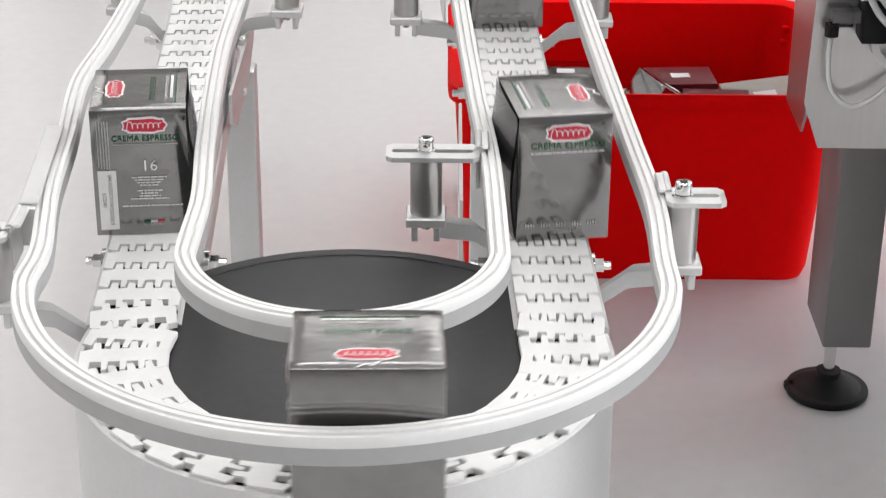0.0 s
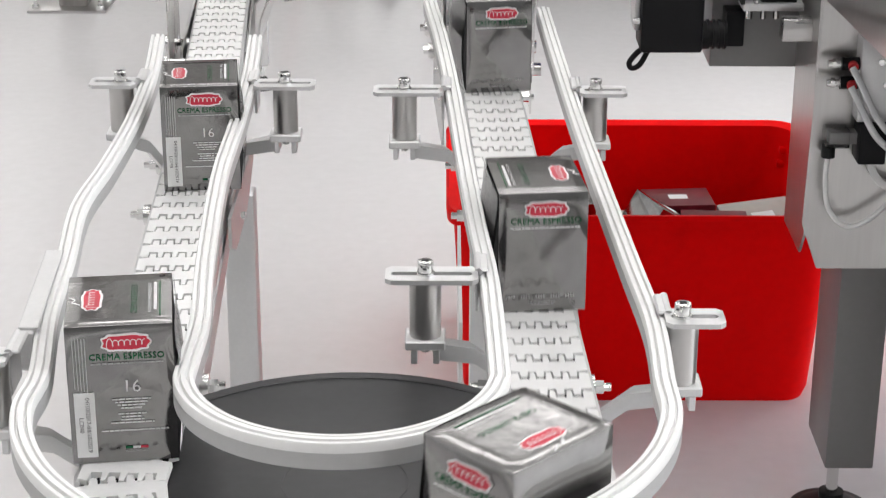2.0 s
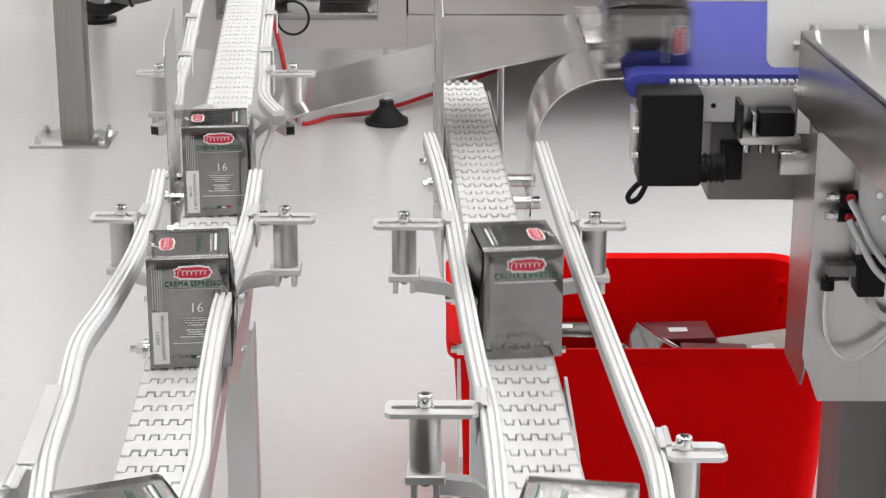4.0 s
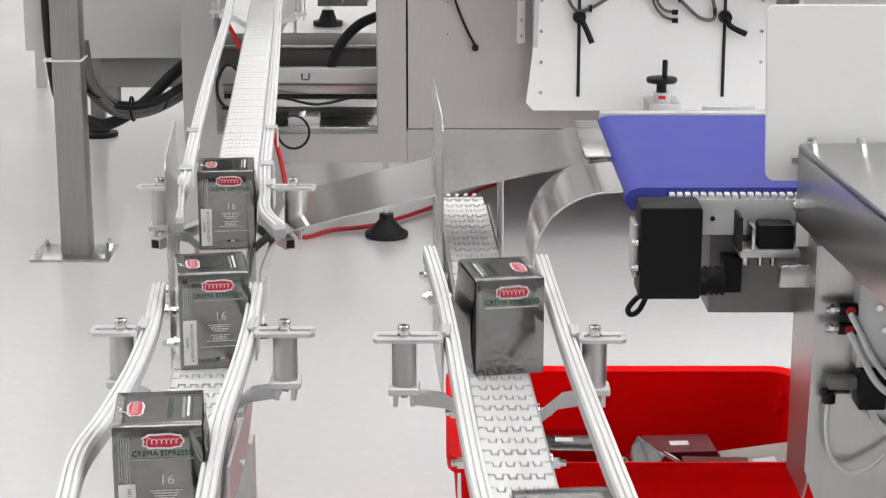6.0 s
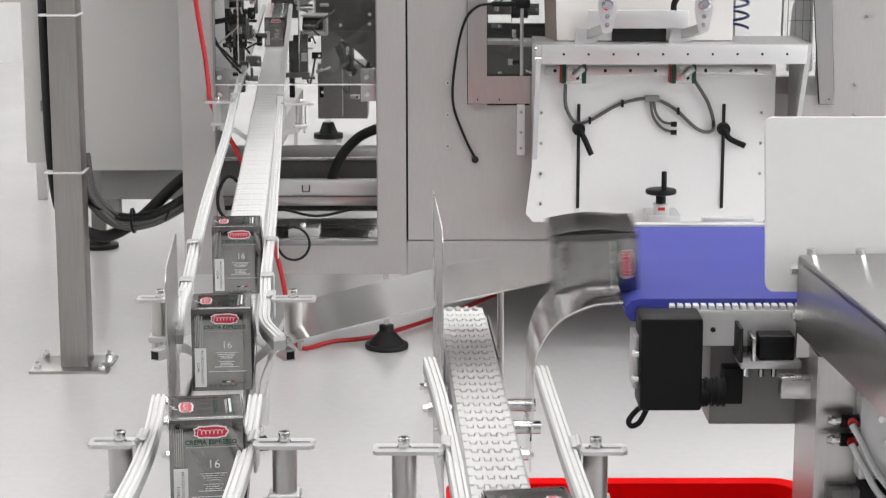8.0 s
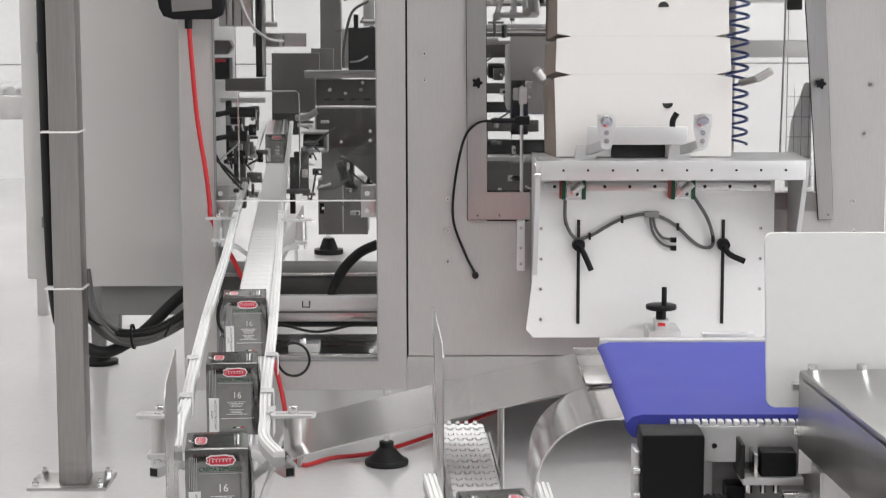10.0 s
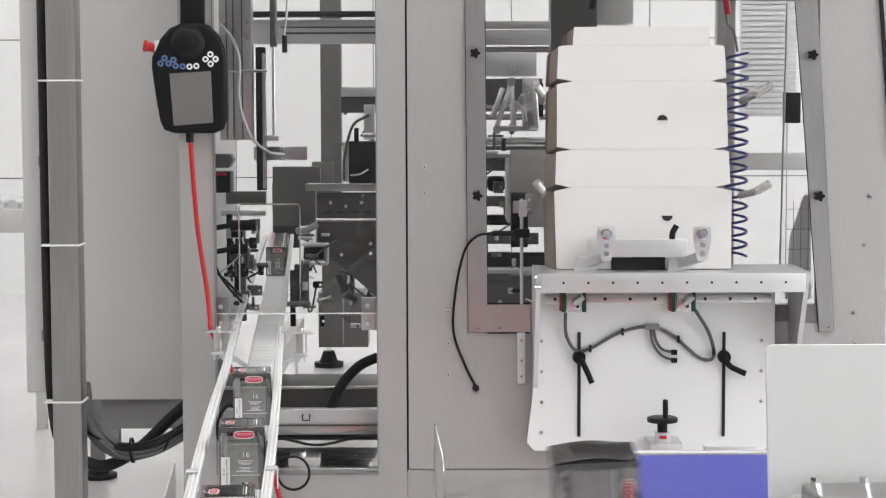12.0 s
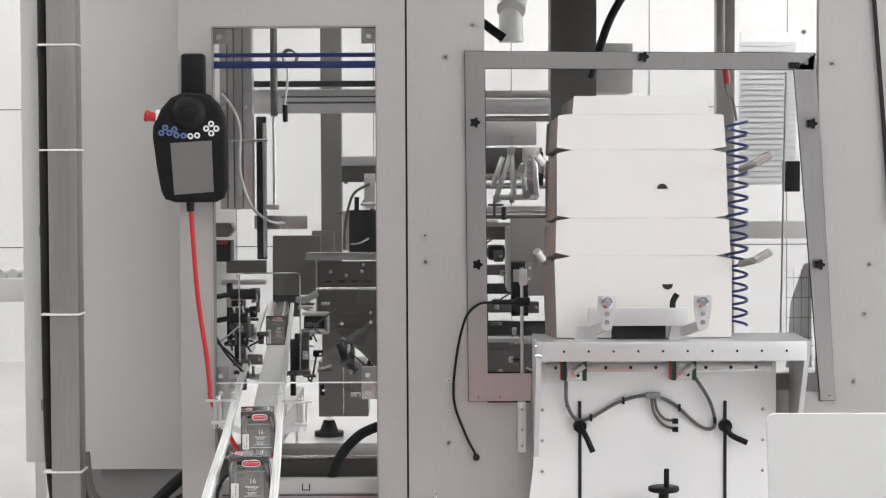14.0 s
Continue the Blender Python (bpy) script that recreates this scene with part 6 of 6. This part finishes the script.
# dark sheet standing in for the shade low behind the magazine
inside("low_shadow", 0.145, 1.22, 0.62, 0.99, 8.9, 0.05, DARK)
inside("far_blind", 1.984, 2.380, 1.564, 2.577, 13.0, 0.05, WALLW)
for k in range(26):
    z = 1.584 + k * 0.036
    inside("blind_slat", 1.969, 2.343, z, z + 0.028, 12.95, 0.03, ALU, 0)
inside("switch_box", 1.297, 1.357, 1.602, 1.718, 7.4, 0.05, BLACK)
rod("guard_wire", (1.284, 7.3, 2.051), (1.267, 7.3, 1.057), 0.004, STEEL, inner, 8)
inside("guard_shelf", 1.422, 1.808, 1.342, 1.425, 9.5, 0.05, CABINET)
inside("rear_panel", 0.507, 1.407, 0.6, 1.65, 9.4, 0.05, MACHINE)

# arched wire guard over the row of cartons
bm = B(); tube(bm, [(-0.755, 7.2, 0.93), (-0.755, 7.2, 1.302), (-0.747, 7.2, 1.312), (-0.540, 7.2, 1.312), (-0.530, 7.2, 1.302), (-0.530, 7.2, 1.02)], 0.0028, 6, 0)
part("wire_guard", bm, CHROME, inner, "bent wire guard over the feed")
# grooves and bolts of the guide column
for x in (-0.815, -0.79, -0.757):
    inside("column_groove", x - 0.0025, x + 0.0025, 1.55, 2.68, 7.394, 0.008, INSIDE, 0)
for x, z in ((-0.828, 1.99), (-0.74, 1.99), (-0.828, 1.93), (-0.74, 1.93)):
    rod("column_bolt", (x, 7.388, z), (x, 7.40, z), 0.009, CHROME, inner, 12)
rod("cross_pin", (-0.80, 7.37, 1.805), (-0.66, 7.37, 1.805), 0.006, CHROME, inner, 10)
bm = B(); tube(bm, [(-0.585 + 0.026 * math.cos(radians(a)), 7.42 + 0.0002 * a, 2.125 + 0.026 * math.sin(radians(a))) for a in range(0, 800, 30)], 0.004, 6, 0)
part("cable_ring", bm, CABLEG, inner, "small ring of coiled cable")
# stopper motor in its frame, edge strips of the dark station
rod("stopper_motor", (-0.548, 7.66, 1.092), (-0.470, 7.66, 1.092), 0.024, DARK, inner, 20, 0.002)
for z in (1.052, 1.126):
    inside("stopper_frame", -0.556, -0.452, z - 0.004, z + 0.004, 7.62, 0.10, ALU, 0.001)
inside("stopper_frame", -0.458, -0.452, 1.056, 1.122, 7.62, 0.10, ALU, 0.001)
inside("station_edge", -0.566, -0.269, 1.345, 1.351, 7.99, 0.012, CHROME, 0)
inside("station_edge", -0.527, -0.521, 1.03, 1.32, 8.04, 0.012, STEEL, 0)
for k in range(4):
    inside("station_slot", -0.49 + 0.055 * k, -0.462 + 0.055 * k, 1.226, 1.234, 8.045, 0.006, INK, 0)
for x, z in ((-0.40, 1.255), (-0.30, 1.10), (-0.30, 1.06), (-0.33, 1.30), (-0.42, 1.055)):
    rod("station_screw", (x, 8.038, z), (x, 8.05, z), 0.007, CHROME, inner, 10)
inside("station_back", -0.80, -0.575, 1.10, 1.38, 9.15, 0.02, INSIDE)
# grey flaps and rods on the carton side
inside("pale_flap", 0.262, 0.42, 1.20, 1.50, 7.55, 0.02, MACHINE)
for z in (1.62, 1.66, 1.90, 1.95):
    rod("cross_rod", (0.15, 8.15, z), (0.45, 8.15, z), 0.012, STEEL, inner, 12)
for z in (1.70, 1.335):
    b = block("pin_block", 0.285, 0.312, 6.72, 6.75, z - 0.035, z + 0.035, STEEL, inner, 0.003)
    for dz in (-0.018, 0.018):
        rod("block_screw", (0.298, 6.715, z + dz), (0.298, 6.721, z + dz), 0.006, CHROME, b, 10)

# window glare on the acrylic, modelled as a white sheet with grid lines
bm = B(); slab(bm, [(1.20, 0.995), (1.29, 0.995), (1.285, 1.36), (1.262, 1.36), (1.215, 1.22)], 0.004, Matrix.Translation((0, 6.80, 0))); glare = part("glare_patch", bm, WHITEP, inner, "white sheet standing in for window glare on the guard")
for k in range(5):
    block("glare_line", 1.20, 1.29, 6.797, 6.7995, 1.03 + 0.07 * k, 1.032 + 0.07 * k, GREYP, glare, 0)
for k in range(3):
    block("glare_line", 1.225 + 0.026 * k, 1.2265 + 0.026 * k, 6.797, 6.7995, 0.995, 1.34, GREYP, glare, 0)

# small brackets, cylinders and lines crowding the feed station and the carton side
rr = random.Random(17)
for x0, x1, z0, z1, y0, y1, count in ((-0.815, -0.715, 0.86, 1.22, 7.3, 7.7, 34), (-0.560, -0.470, 0.82, 1.20, 7.5, 8.0, 22),
                                      (-0.438, -0.290, 0.652, 0.999, 8.1, 9.0, 12), (0.172, 0.387, 0.898, 1.849, 7.5, 8.5, 34), (-0.427, -0.283, 1.354, 1.668, 7.8, 8.6, 8)):
    for k in range(count):
        x, y, z = rr.uniform(x0, x1), rr.uniform(y0, y1), rr.uniform(z0, z1)
        mt = rr.choice((INSIDE, INSIDE, DARK, BLACK, STEEL, ALU))
        kind = rr.random()
        if kind < 0.4:
            w, d, h = rr.uniform(0.006, 0.022), rr.uniform(0.006, 0.02), rr.uniform(0.006, 0.024)
            b = block("bracket", x - w, x + w, y - d, y + d, z - h, z + h, mt, inner, 0.002)
            rod("screw", (x + w * 0.5, y - d - 0.004, z), (x + w * 0.5, y - d, z), 0.006, CHROME, b, 8)
        elif kind < 0.7:
            l = rr.uniform(0.03, 0.08)
            up = rr.random() < 0.5
            rod("air_cylinder", (x, y, z) if up else (x - l / 2, y, z), (x, y, z + l) if up else (x + l / 2, y, z), rr.uniform(0.004, 0.010), mt, inner, 12, 0.001)
        else:
            hose("air_line", [(x, y, z), (x + rr.uniform(-0.05, 0.05), y - 0.02, z + rr.uniform(-0.06, 0.06)), (x + rr.uniform(-0.08, 0.08), y, z + rr.uniform(-0.10, 0.10))], 0.004, rr.choice((RUBBER, CABLEG, ALU)), inner, n=6)

# far background: roller conveyor by the wall
rc = thing("roller_conveyor", "far roller conveyor with grey side frame", "conveyor")
block("side_frame", -2.6, -1.95, 9.9, 9.95, 1.02, 1.14, CABINET, rc, 0.004)
for k in range(9):
    rod("roller", (-2.55 + 0.07 * k, 9.95, 1.16), (-2.55 + 0.07 * k, 10.5, 1.16), 0.025, ALU, rc, 14)
for x in (-2.5, -2.1):
    block("leg", x, x + 0.05, 9.95, 10.0, 0, 1.02, CABINET, rc, 0.003)
block("side_frame", -2.6, -1.95, 10.5, 10.55, 1.02, 1.14, CABINET, rc, 0.004)
# panel joints of the far wall
for x in (-3.0, -1.8, -0.6, 0.6, 1.8, 3.0):
    bm = B(); box(bm, x - 0.004, x + 0.004, 16.996, 17.0, 0, 6)
    tagged(part("trim", bm, GREYP), "thin grey joint between wall panels", "wall joint", kind="structure")
for z in (1.0, 2.2):
    bm = B(); box(bm, -8, 8, 16.995, 17.0, z - 0.004, z + 0.004)
    tagged(part("trim", bm, INSIDE), "thin grey joint between wall panels", "wall joint", kind="structure")


# ================= movement =================
def motions():
    for ob, delay, wait, askew in cartons:
        walk(ob, [(t, carton_pose(t - delay, wait, askew)) for t in carton_times(delay)])
    for ob, rows in MOVING:
        walk(ob, rows)


motions()
